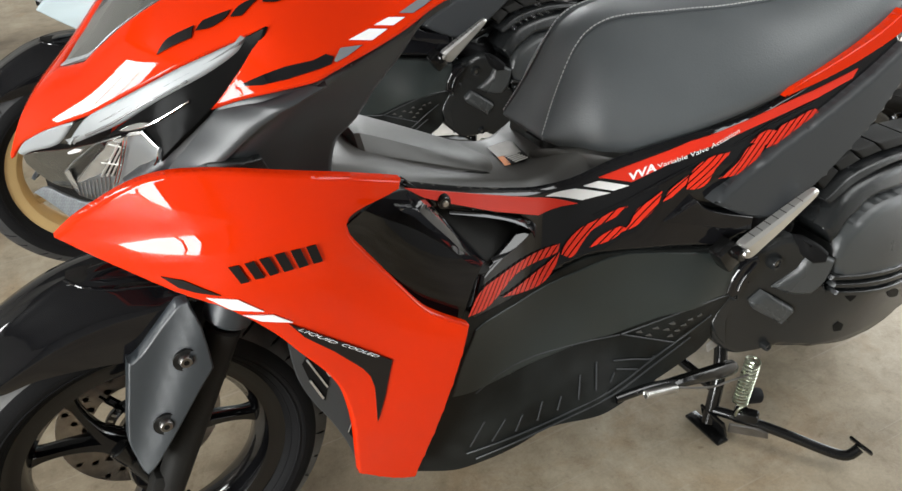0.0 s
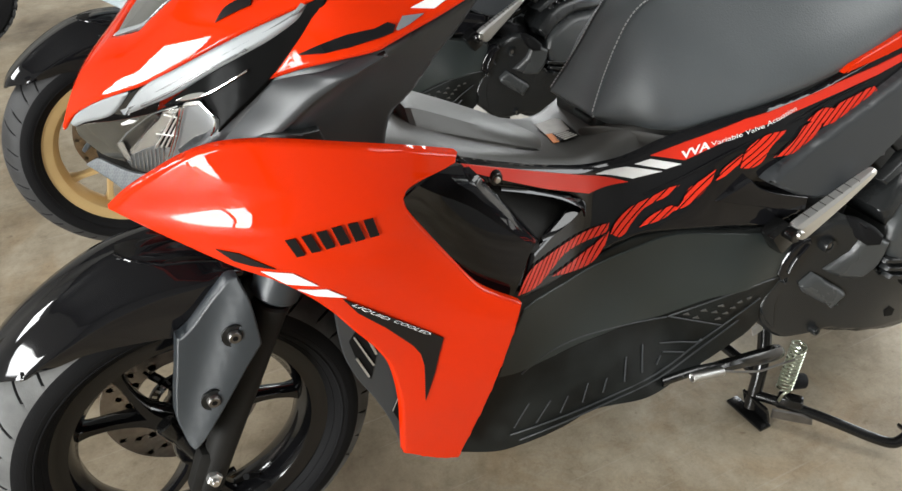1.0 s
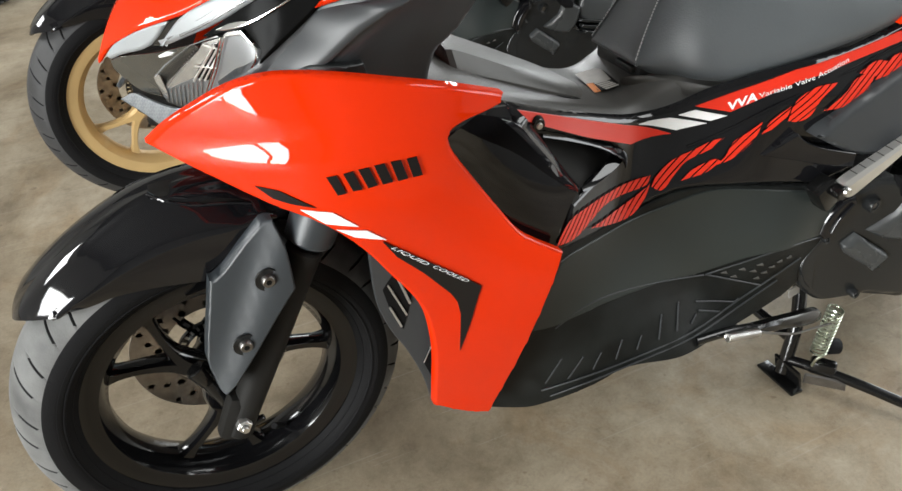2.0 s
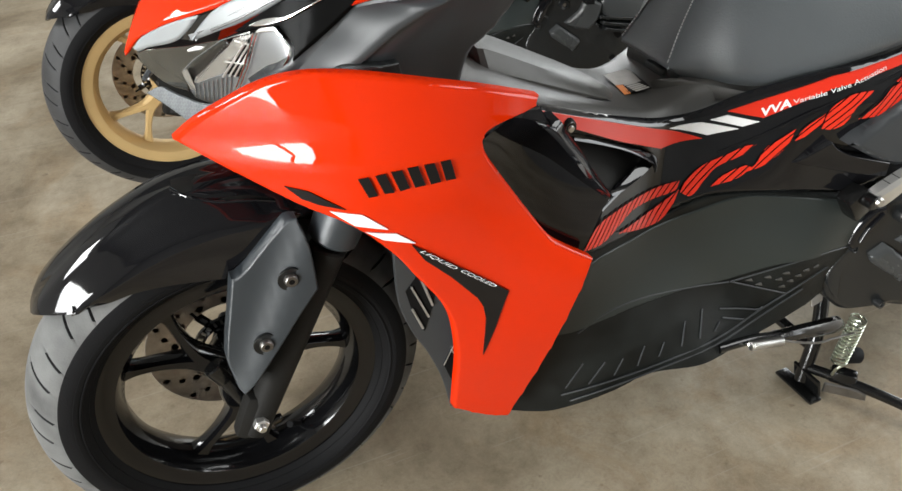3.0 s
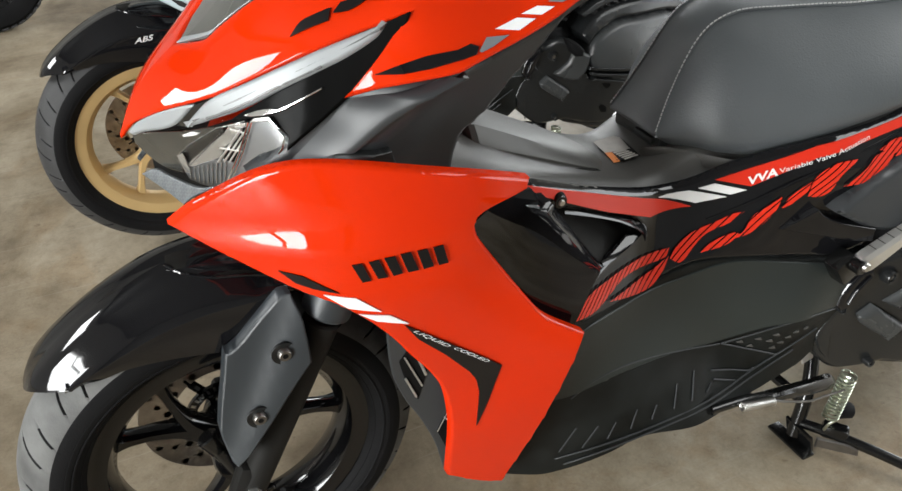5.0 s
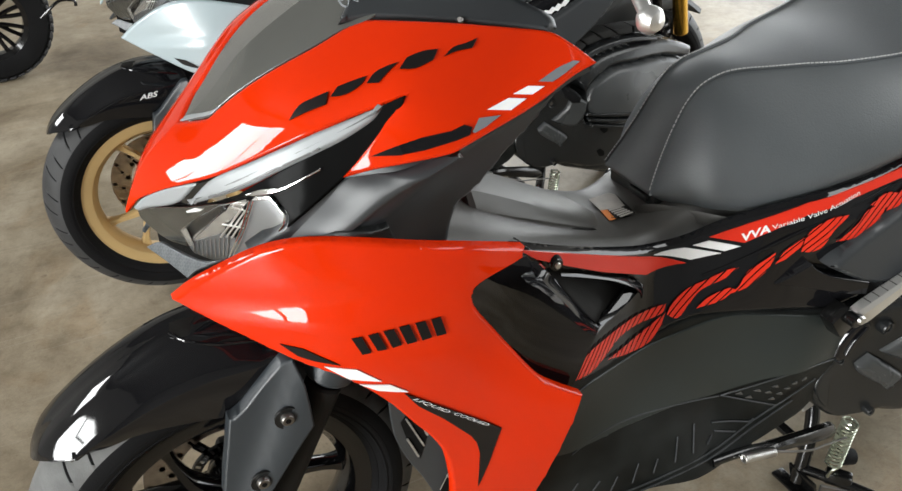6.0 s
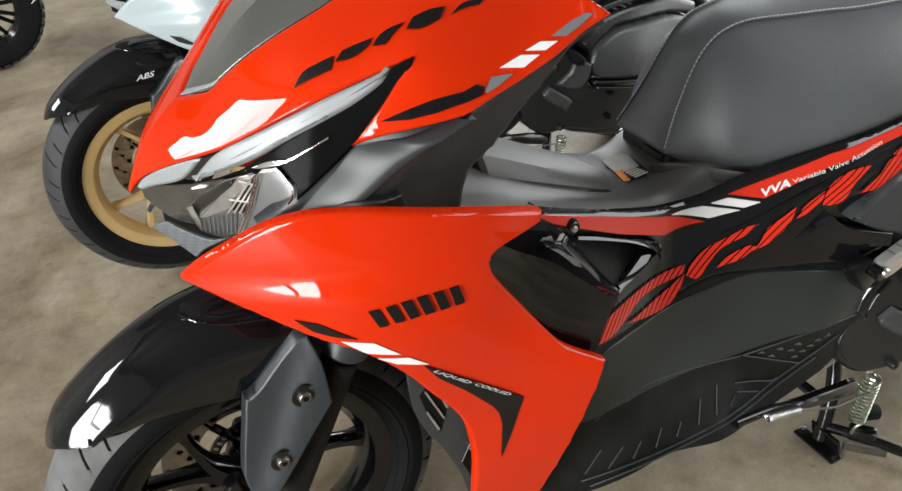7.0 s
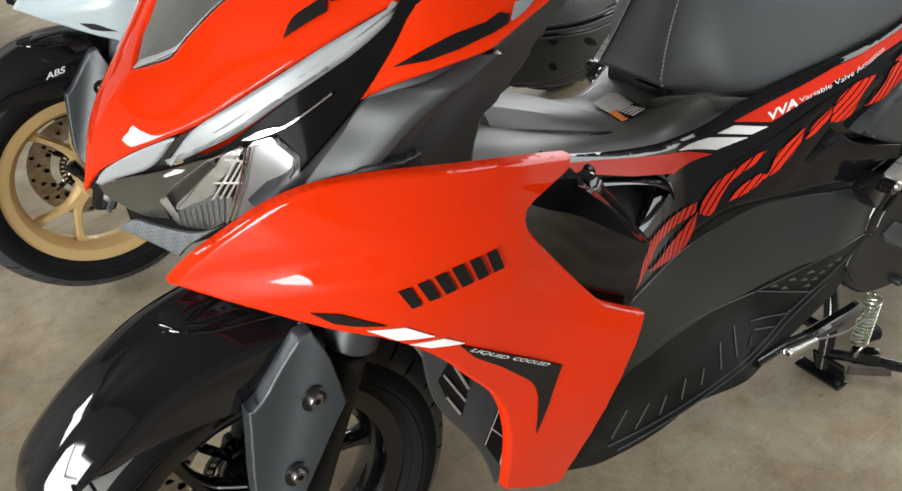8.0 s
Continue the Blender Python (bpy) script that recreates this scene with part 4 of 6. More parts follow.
        for shape in ([(0.129, 0.695), (0.138, 0.697), (0.145, 0.676), (0.137, 0.674)], [(0.144, 0.698), (0.153, 0.700), (0.160, 0.679), (0.151, 0.678)], [(0.158, 0.701), (0.168, 0.702), (0.174, 0.682), (0.165, 0.680)], [(0.173, 0.703), (0.183, 0.704), (0.189, 0.683), (0.179, 0.682)], [(0.189, 0.704), (0.199, 0.704), (0.204, 0.684), (0.194, 0.683)], [(0.205, 0.704), (0.215, 0.704), (0.219, 0.684), (0.209, 0.684)]):
            decal("maker_mark", VINYL_BLACK, near, SIDE_SKIN, shape)
    cowl = pair("front_cowl", pal["paint"], root, pal["cowl_label"], COWL_SKIN, [(-0.050, 0.660), (-0.034, 0.672), (-0.0205, 0.684), (-0.005, 0.6945), (0.018, 0.702), (0.041, 0.7095), (0.0765, 0.7184), (0.110, 0.728), (0.143, 0.742), (0.187, 0.7612), (0.2215, 0.7768), (0.2532, 0.792), (0.2804, 0.8038), (0.2975, 0.812), (0.290, 0.800), (0.276, 0.776), (0.260, 0.755), (0.243, 0.735), (0.271, 0.744), (0.308, 0.753), (0.343, 0.763), (0.357, 0.772), (0.371, 0.782), (0.395, 0.799), (0.419, 0.818), (0.443, 0.841), (0.463, 0.855), (0.452, 0.863), (0.435, 0.874), (0.418, 0.882), (0.386, 0.884), (0.332, 0.885), (0.278, 0.885), (0.243, 0.885), (0.232, 0.881), (0.221, 0.876), (0.195, 0.857), (0.1490, 0.8313), (0.1192, 0.8140), (0.0921, 0.7957), (0.0809, 0.7866), (0.0744, 0.7823), (0.0447, 0.7784), (0.0139, 0.7742), (-0.035, 0.738)], thick=0.006, edge=0.0045, clip=True, cell=0.0055)
    pair("windscreen", SMOKE, root, "smoked grey plastic windscreen", COWL_SKIN, [(0.0119, 0.7752), (0.0427, 0.7794), (0.0724, 0.7833), (0.0789, 0.7876), (0.0901, 0.7967), (0.1172, 0.8150), (0.1470, 0.8323), (0.193, 0.858), (0.219, 0.876), (0.241, 0.885), (0.260, 0.904), (0.260, 0.923), (0.255, 0.943), (0.092, 0.956), (0.039, 0.868)], lift=-0.003, thick=0.003, edge=0.002, clip=True)
    # highlight of the screen's thick lower edge, put in as a pale strip
    part("screen_edge_highlight", sheet(COWL_SKIN, [(0.0105, 0.7757), (0.0118, 0.7815), (0.0476, 0.7866), (0.0761, 0.7905), (0.0895, 0.7960), (0.0808, 0.7880), (0.0569, 0.7830), (0.0331, 0.7785)], lift=-0.0012, thick=0.003, edge=0.001, steps=2, clip=True), STRIP, root, "highlight on the windscreen's lower edge, laid on as a pale strip")
    if pal["marks"]:
        # the gloss black shape stands for a recessed vent, the others are stripes
        for shape, mat in (([(0.2713, 0.7564), (0.2927, 0.7657), (0.3179, 0.7759), (0.3420, 0.7829), (0.3522, 0.7894), (0.3592, 0.7876), (0.3579, 0.7803), (0.3475, 0.7749), (0.3210, 0.7647), (0.2981, 0.7587)], BLACK_GLOSS), ([(0.3600, 0.7834), (0.3642, 0.7961), (0.3827, 0.8000), (0.3709, 0.7886), (0.3620, 0.7824)], VINYL_GREY), ([(0.3703, 0.8042), (0.3872, 0.8160), (0.4035, 0.8167), (0.3908, 0.8050)], VINYL_WHITE), ([(0.3908, 0.8199), (0.4033, 0.8284), (0.4183, 0.8291), (0.4082, 0.8206)], VINYL_WHITE), ([(0.4122, 0.8331), (0.4277, 0.8469), (0.4417, 0.8551), (0.4481, 0.8548), (0.4349, 0.8417), (0.4252, 0.8337)], VINYL_GREY)):
            decal("cowl_detail", mat, cowl, COWL_SKIN, shape)
        for shape in ([(0.191, 0.785), (0.199, 0.799), (0.213, 0.807), (0.226, 0.813), (0.226, 0.801), (0.212, 0.795)], [(0.229, 0.808), (0.234, 0.818), (0.247, 0.824), (0.259, 0.829), (0.256, 0.821), (0.243, 0.811)], [(0.261, 0.822), (0.266, 0.832), (0.276, 0.839), (0.286, 0.843), (0.279, 0.834), (0.272, 0.823)], [(0.289, 0.837), (0.293, 0.848), (0.306, 0.855), (0.319, 0.858), (0.317, 0.847), (0.303, 0.838)], [(0.326, 0.851), (0.333, 0.861), (0.342, 0.865), (0.352, 0.871), (0.349, 0.861), (0.336, 0.857)]):
            decal("model_mark", VINYL_BLACK, cowl, COWL_SKIN, shape, steps=3)
    for m in (False, True):
        lamp = part("headlamp", sheet(LAMP_SKIN, [(-0.064, 0.674), (-0.002, 0.685), (0.078, 0.696), (0.126, 0.710), (0.167, 0.714), (0.187, 0.696), (0.179, 0.673), (0.121, 0.637), (0.075, 0.623), (0.034, 0.615), (-0.011, 0.626), (-0.049, 0.647)], lift=-0.030, thick=0.004, edge=0.0, clip=True, mirror=m), GROOVE, root, "headlamp with chromed reflectors under a clear lens")
        for name, up, mat, steps, shape in (
                ("bowl", -0.012, LAMP_BOWL, 3, [(-0.0165, 0.6791), (-0.0026, 0.6837), (0.0555, 0.6904), (0.1041, 0.6986), (0.1107, 0.6961), (0.0650, 0.6715), (0.0431, 0.6625), (0.0428, 0.6450), (0.0166, 0.6495), (-0.0034, 0.6617), (-0.0150, 0.6713)]),
                ("recess", -0.011, LAMP_DARK, 1, [(0.0495, 0.6647), (0.0674, 0.6764), (0.1078, 0.6966), (0.1122, 0.6939), (0.0553, 0.6554)]),
                ("reflector", -0.009, LAMP_SILVER, 1, [(0.0524, 0.6527), (0.0591, 0.6602), (0.1117, 0.6929), (0.1193, 0.7008), (0.1423, 0.7061), (0.1319, 0.6941), (0.1072, 0.6765), (0.1017, 0.6677), (0.0696, 0.6555)]),
                ("recess", -0.0085, LAMP_DARK, 1, [(0.0992, 0.6666), (0.1319, 0.6970), (0.1430, 0.7055), (0.1339, 0.6864), (0.1158, 0.6641)]),
                ("reflector", -0.008, FROST, 2, [(0.0485, 0.6464), (0.0572, 0.6528), (0.1012, 0.6665), (0.1179, 0.6646), (0.1086, 0.6448), (0.0837, 0.6342), (0.0528, 0.6395)]),
                ("reflector", -0.007, LAMP_GREY, 1, [(0.1439, 0.7053), (0.1670, 0.7111), (0.1828, 0.6953), (0.1803, 0.6853), (0.1679, 0.6710), (0.1390, 0.6534), (0.1026, 0.6403), (0.1144, 0.6554)]),
                ("reflector", -0.004, LAMP_SILVER, 1, [(0.1456, 0.7057), (0.1537, 0.7120), (0.1687, 0.7131), (0.1820, 0.6984), (0.1848, 0.6952), (0.1689, 0.7087)]),
                ("bracket", -0.006, LAMP_SILVER, 1, [(0.0433, 0.6647), (0.0525, 0.6677), (0.0579, 0.6459), (0.0495, 0.6475)]),
                ("lamp_diode", -0.008, VINYL_WHITE, 1, [(0.0570, 0.6865), (0.0704, 0.6910), (0.0804, 0.6907), (0.0748, 0.6877), (0.0580, 0.6847)])):
            part(name, sheet(LAMP_SKIN, shape, lift=up, thick=0.004, edge=0.0012, steps=steps, mirror=m), mat, lamp)
        for r, line in ((0.0009, [(0.1462, 0.7059), (0.1313, 0.6767), (0.1061, 0.6415)]), (0.0006, [(0.1502, 0.7062), (0.1357, 0.6772), (0.1120, 0.6436)]), (0.0010, [(0.1690, 0.7116), (0.1860, 0.6954), (0.1822, 0.6848), (0.1675, 0.6692)]), (0.0008, [(0.0495, 0.6660), (0.0674, 0.6775), (0.1078, 0.6975), (0.1430, 0.7070)])):
            part("reflector_rim", tube([Vector((q.x, -q.y if m else q.y, q.z)) for q in [LAMP_SKIN.at(u, v, -0.003) for u, v in line]], r, 6, smooth=1), CHROME, lamp)
        # bright gaps between the dark slats, drawn as pale bars
        for r, a, b in ((0.0013, (0.1001, 0.6633), (0.1367, 0.6989)), (0.0010, (0.1079, 0.6642), (0.1389, 0.6956)), (0.0010, (0.1147, 0.6644), (0.1393, 0.6909)), (0.0009, (0.1062, 0.6779), (0.1322, 0.6770)), (0.0009, (0.1229, 0.6978), (0.1417, 0.6947))):
            part("slat_gap", tube([Vector((q.x, -q.y if m else q.y, q.z)) for q in [LAMP_SKIN.at(u, v, -0.005) for u, v in (a, b)]], r, 6, smooth=1), ALU, lamp)
        bm = bmesh.new()
        for k in range(15):
            q = LAMP_SKIN.at(0.0627 + 0.0462 * k / 14, 0.6577 + 0.0341 * k / 14, -0.005)
            block((0.0012, 0.0012, 0.0012), Matrix.Translation((q.x, -q.y if m else q.y, q.z)), 0, bm)
        part("bead_row", bm, FROST, lamp)
        for k in range(9):
            f = k / 8
            p, q = LAMP_SKIN.at(0.058 + 0.052 * f, 0.6525 + 0.012 * f, -0.0065), LAMP_SKIN.at(0.056 + 0.046 * f, 0.6405 - 0.004 * math.sin(3 * f) + 0.003 * f, -0.0065)
            part("reflector_rib", tube([Vector((w.x, -w.y if m else w.y, w.z)) for w in (p, q)], 0.0006, 5, smooth=1), LAMP_SILVER, lamp)
        lens = part("lens", sheet(LAMP_SKIN, [(-0.0135, 0.6817), (0.0079, 0.6880), (0.0656, 0.6961), (0.1202, 0.7074), (0.1580, 0.7154), (0.1735, 0.7137), (0.1885, 0.6970), (0.1885, 0.6880), (0.1761, 0.6718), (0.1431, 0.6528), (0.1141, 0.6405), (0.0889, 0.6330), (0.0546, 0.6390), (0.0256, 0.6495), (0.0034, 0.6624), (-0.0090, 0.6735)], lift=0.0, thick=0.002, edge=0.003, clip=True, mirror=m), LENS, lamp, "clear curved plastic lens")
        lens.visible_shadow = False
    pair("daylight_wing", STRIP, root, "frosted silver end of the daylight strip", LAMP_SKIN, [(-0.0115, 0.6840), (-0.0020, 0.6920), (0.0080, 0.6975), (0.0393, 0.7083), (0.0769, 0.7175), (0.0861, 0.7190), (0.0618, 0.7004), (0.0416, 0.6923), (0.0083, 0.6860), (-0.0061, 0.6815)], lift=0.001, thick=0.006, edge=0.004, depth=0.003, clip=True)
    pair("strip_joint", LAMP_DARK, root, "dark joint of the daylight strip", LAMP_SKIN, [(0.0839, 0.7177), (0.1002, 0.7223), (0.0662, 0.6958), (0.0553, 0.6960)], lift=-0.003, thick=0.004, edge=0.001, steps=1)
    pair("daylight_strip", STRIP, root, "frosted silver daylight running strip", LAMP_SKIN, [(0.0689, 0.6962), (0.0821, 0.7070), (0.1057, 0.7242), (0.1454, 0.7414), (0.1886, 0.7608), (0.2221, 0.7768), (0.2541, 0.7910), (0.2800, 0.8026), (0.2774, 0.7979), (0.2700, 0.7884), (0.2435, 0.7698), (0.2219, 0.7579), (0.1997, 0.7464), (0.1759, 0.7349), (0.1567, 0.7250), (0.1330, 0.7150), (0.1076, 0.7068), (0.0796, 0.6984)], lift=0.002, thick=0.008, edge=0.006, depth=0.005, clip=True)
    for line in ([(0.0830, 0.7030), (0.1239, 0.7200), (0.1579, 0.7350), (0.2004, 0.7552), (0.2440, 0.7785), (0.2740, 0.7965)], [(0.1000, 0.7060), (0.1339, 0.7180), (0.1766, 0.7385), (0.2225, 0.7610)]):
        part("strip_crease", tube([LAMP_SKIN.at(u, v, 0.0008) for u, v in line], 0.0013, 6), LAMP_GREY, root)
    pair("lamp_surround", SURROUND, root, "black gloss lamp surround", LAMP_SKIN, [(0.1248, 0.7061), (0.1589, 0.7250), (0.1988, 0.7462), (0.2428, 0.7698), (0.2694, 0.7884), (0.2768, 0.7979), (0.2790, 0.8026), (0.2993, 0.8124), (0.2976, 0.8042), (0.2865, 0.7844), (0.2706, 0.7620), (0.2545, 0.7465), (0.2426, 0.7343), (0.2289, 0.7208), (0.2089, 0.7023), (0.1871, 0.6833), (0.1900, 0.6959), (0.1745, 0.7137)], lift=-0.001, thick=0.02, edge=0.002)
    pair("surround_lip", CHROME, root, "bright lip under the daylight strip", LAMP_SKIN, [(0.1443, 0.7120), (0.1599, 0.7181), (0.1757, 0.7208), (0.1818, 0.7207), (0.2026, 0.7305), (0.2232, 0.7427), (0.2238, 0.7410), (0.1908, 0.7218), (0.1742, 0.7158), (0.1528, 0.7115)], lift=0.003, thick=0.003, edge=0.001, steps=2)
    pair("lamp_chin", CARBON, root, "textured grey chin under the lamp", CHIN_SKIN, [(-0.010, 0.639), (0.009, 0.647), (0.032, 0.642), (0.075, 0.635), (0.106, 0.641), (0.068, 0.624), (0.057, 0.615), (0.026, 0.627)], thick=0.006, edge=0.002, clip=True)
    shield = pair("inner_shield", GREY_MATT, root, "dark grey satin inner shield", SHIELD_SKIN, [(0.062, 0.768), (0.096, 0.790), (0.103, 0.805), (0.154, 0.842), (0.213, 0.853), (0.273, 0.856), (0.325, 0.872), (0.384, 0.903), (0.405, 0.913), (0.399, 0.906), (0.373, 0.883), (0.353, 0.853), (0.325, 0.816), (0.308, 0.784), (0.285, 0.758), (0.280, 0.701), (0.282, 0.677), (0.145, 0.749), (0.080, 0.757)], thick=0.02, edge=0.012, depth=0.008)
    for m in (1, -1):
        secs = []
        for a, b, proud in (((0.0850, 0.7640), (0.1080, 0.7600), 0.0015), ((0.1016, 0.7794), (0.1270, 0.7771), 0.0020), ((0.1210, 0.7986), (0.1498, 0.7922), 0.0037), ((0.1405, 0.8166), (0.1703, 0.8093), 0.0040), ((0.1553, 0.8333), (0.1871, 0.8233), 0.0048), ((0.1770, 0.8404), (0.2053, 0.8348), 0.0063), ((0.1995, 0.8451), (0.2209, 0.8428), 0.0080), ((0.2400, 0.8560), (0.2560, 0.8540), 0.0080)):
            p, q = SHIELD_SKIN.at(*a, 0.0015), SHIELD_SKIN.at(*b, proud + 0.0075)
            out = Vector((-0.69, -0.66, 0.30))
            ring = [p - out * 0.006, p, p.lerp(q, 0.3) + out * 0.0008, p.lerp(q, 0.6) + out * 0.0010, p.lerp(q, 0.82), p.lerp(q, 0.95) - out * 0.0014, q - out * 0.004, q + Vector((0.004, 0.010, -0.001)), q + Vector((0.007, 0.022, -0.002))]
            secs.append([(v.x, v.y * m, v.z) for v in ring])
        part("shield_ridge", loft(secs, closed=False, cap=False, fine=4), GREY_MATT, shield, smooth=60)
    part("step", sheet(SHIELD_SKIN, [(0.121, 0.782), (0.143, 0.792), (0.190, 0.785), (0.206, 0.746)], lift=0.012, thick=0.014, edge=0.003), BLACK_MATT, shield)
    band = pair("side_cover", BLACK_GLOSS, root, "black gloss side cover with red stripe", BAND_SKIN, [(0.355, 0.682), (0.442, 0.645), (0.534, 0.610), (0.584, 0.596), (0.628, 0.598), (0.687, 0.623), (0.776, 0.648), (0.864, 0.660), (0.912, 0.673), (0.981, 0.694), (1.059, 0.725), (1.119, 0.752), (1.129, 0.726), (1.091, 0.696), (1.041, 0.668), (0.980, 0.646), (0.919, 0.620), (0.859, 0.595), (0.825, 0.572), (0.817, 0.555), (0.876, 0.519), (0.876, 0.493), (0.8407, 0.4827), (0.8174, 0.4806), (0.7502, 0.4886), (0.6717, 0.4957), (0.6350, 0.4939), (0.6002, 0.4856), (0.507, 0.470), (0.430, 0.478), (0.423, 0.487), (0.449, 0.531), (0.482, 0.538), (0.517, 0.546), (0.547, 0.559), (0.532, 0.574), (0.489, 0.595), (0.436, 0.621), (0.399, 0.637), (0.386, 0.653)], shift=-0.058, thick=0.012, edge=0.010, depth=0.007)
    if pal["marks"]:
        for shape, mat in (([(0.363, 0.674), (0.441, 0.642), (0.558, 0.593), (0.626, 0.568), (0.564, 0.566), (0.490, 0.600), (0.421, 0.636), (0.386, 0.655)], VINYL_RED), ([(0.657, 0.602), (0.701, 0.619), (0.775, 0.645), (0.864, 0.660), (0.921, 0.672), (0.980, 0.683), (1.050, 0.700), (1.040, 0.688), (0.980, 0.671), (0.921, 0.659), (0.863, 0.648), (0.774, 0.630), (0.697, 0.594)], VINYL_RED), ([(0.581, 0.587), (0.627, 0.588), (0.669, 0.580), (0.632, 0.572)], VINYL_WHITE), ([(0.637, 0.591), (0.657, 0.597), (0.693, 0.589), (0.673, 0.583)], VINYL_WHITE)):
            decal("stripe", mat, band, BAND_SKIN, shape)
        lettering("lettering", "VVA", VINYL_WHITE, band, BAND_SKIN, (0.6966, 0.5973), (0.7274, 0.6094), 0.010, lift=0.0036, slant=0.35, bold=0.03)
        lettering("lettering", "Variable Valve Actuation", VINYL_WHITE, band, BAND_SKIN, (0.7305, 0.6124), (0.8468, 0.6472), 0.0058, lift=0.0036, slant=0.15)
        for shape in ([(0.4138, 0.4928), (0.4386, 0.5151), (0.4760, 0.5176), (0.5226, 0.5173), (0.5653, 0.5188), (0.5898, 0.5197), (0.5819, 0.5083), (0.5454, 0.5052), (0.5067, 0.5041), (0.4826, 0.4973), (0.4478, 0.4886)], [(0.4782, 0.4870), (0.5130, 0.4874), (0.5439, 0.4921), (0.5652, 0.4983), (0.5878, 0.5088), (0.5746, 0.4887), (0.5508, 0.4744), (0.5148, 0.4760)], [(0.5886, 0.5048), (0.5972, 0.5170), (0.6211, 0.5352), (0.6476, 0.5469), (0.6741, 0.5589), (0.6878, 0.5615), (0.6713, 0.5488), (0.6397, 0.5338), (0.6214, 0.5160), (0.6031, 0.4982)], [(0.6294, 0.5080), (0.6458, 0.5225), (0.6725, 0.5346), (0.6811, 0.5318), (0.6616, 0.5174)], [(0.6709, 0.5255), (0.6855, 0.5354), (0.6980, 0.5552), (0.7166, 0.5673), (0.7339, 0.5798), (0.7280, 0.5629), (0.7158, 0.5480), (0.6942, 0.5324)], [(0.7336, 0.5634), (0.7441, 0.5802), (0.7680, 0.5996), (0.7636, 0.5849), (0.7498, 0.5712)], [(0.7650, 0.5789), (0.7730, 0.6054), (0.7981, 0.6224), (0.8290, 0.6244), (0.8051, 0.6072), (0.7929, 0.5845), (0.7792, 0.5773)], [(0.8088, 0.5893), (0.8424, 0.6105), (0.8582, 0.6249), (0.8896, 0.6283), (0.8750, 0.6061), (0.8436, 0.5911)], [(0.8616, 0.6305), (0.8885, 0.6420), (0.9097, 0.6381), (0.8913, 0.6223)], [(0.8872, 0.6175), (0.9099, 0.6413), (0.9436, 0.6504), (0.9726, 0.6573), (0.9796, 0.6512), (0.9513, 0.6369), (0.9251, 0.6239)]):
            hatched("model_mark", VINYL_RED, band, BAND_SKIN, shape)
    else:
        for shape in ([(0.9001, 0.6361), (0.9240, 0.6483), (0.9354, 0.6455), (0.9147, 0.6354)], [(0.9258, 0.6403), (0.9425, 0.6536), (0.9538, 0.6495), (0.9374, 0.6387)], [(0.9429, 0.6458), (0.9581, 0.6592), (0.9694, 0.6552), (0.9558, 0.6427)], [(0.9614, 0.6510), (0.9769, 0.6671), (0.9883, 0.6630), (0.9749, 0.6518)]):
            decal("model_mark", VINYL_WHITE, band, BAND_SKIN, shape)
    for m in (1, -1):
        for line, widths in ((((0.4174, 0.6289), (0.4611, 0.6097), (0.5092, 0.5861), (0.5451, 0.5662), (0.5566, 0.5550)), (0.0045, 0.0045, 0.006, 0.0125, 0.018)), (((0.5566, 0.5550), (0.5343, 0.5452), (0.5066, 0.5395), (0.4894, 0.5381), (0.4702, 0.5403)), (0.018, 0.0139, 0.0096, 0.0079, 0.0064))):
            part("window_lip", bevel_strip([BAND_SKIN.at(u, v, 0.004) for u, v in line], widths, m, turn=-1), BLACK_GLOSS, band, "gloss lip round the opening of the side cover", smooth=60)
    part("ridge", tube([BAND_SKIN.at(u, v, 0.0005) for u, v in [(0.643, 0.550), (0.697, 0.572), (0.772, 0.610), (0.861, 0.637), (0.911, 0.652), (0.980, 0.668)]], 0.0022, 8), BLACK_GLOSS, band)
    c = BAND_SKIN.at(0.413, 0.640)
    knob = part("cover_plug", rod(c + Vector((0, 0.004, 0)), c + Vector((0, -0.006, 0)), 0.011, 0.009, 20), BLACK_STEEL, band)
    part("screw", rod(c + Vector((0, -0.005, 0)), c + Vector((0, -0.0085, 0)), 0.0045, 0.004, 12), STEEL, knob)
    low = pair("lower_cover", LOWER_BASE, root, "matt black grained lower side cover", LOWER_SKIN, [(0.393, 0.521), (0.448, 0.467), (0.487, 0.470), (0.562, 0.466), (0.604, 0.476), (0.639, 0.485), (0.682, 0.485), (0.745, 0.479), (0.814, 0.469), (0.866, 0.459), (0.874, 0.441), (0.875, 0.421), (0.866, 0.383), (0.856, 0.353), (0.840, 0.324), (0.843, 0.295), (0.825, 0.279), (0.805, 0.269), (0.751, 0.248), (0.703, 0.239), (0.667, 0.234), (0.617, 0.234), (0.538, 0.237), (0.492, 0.216), (0.428, 0.184), (0.396, 0.173), (0.341, 0.177), (0.325, 0.183), (0.358, 0.240), (0.377, 0.298), (0.406, 0.384), (0.420, 0.422)], shift=-0.058, thick=0.01, edge=0.005)
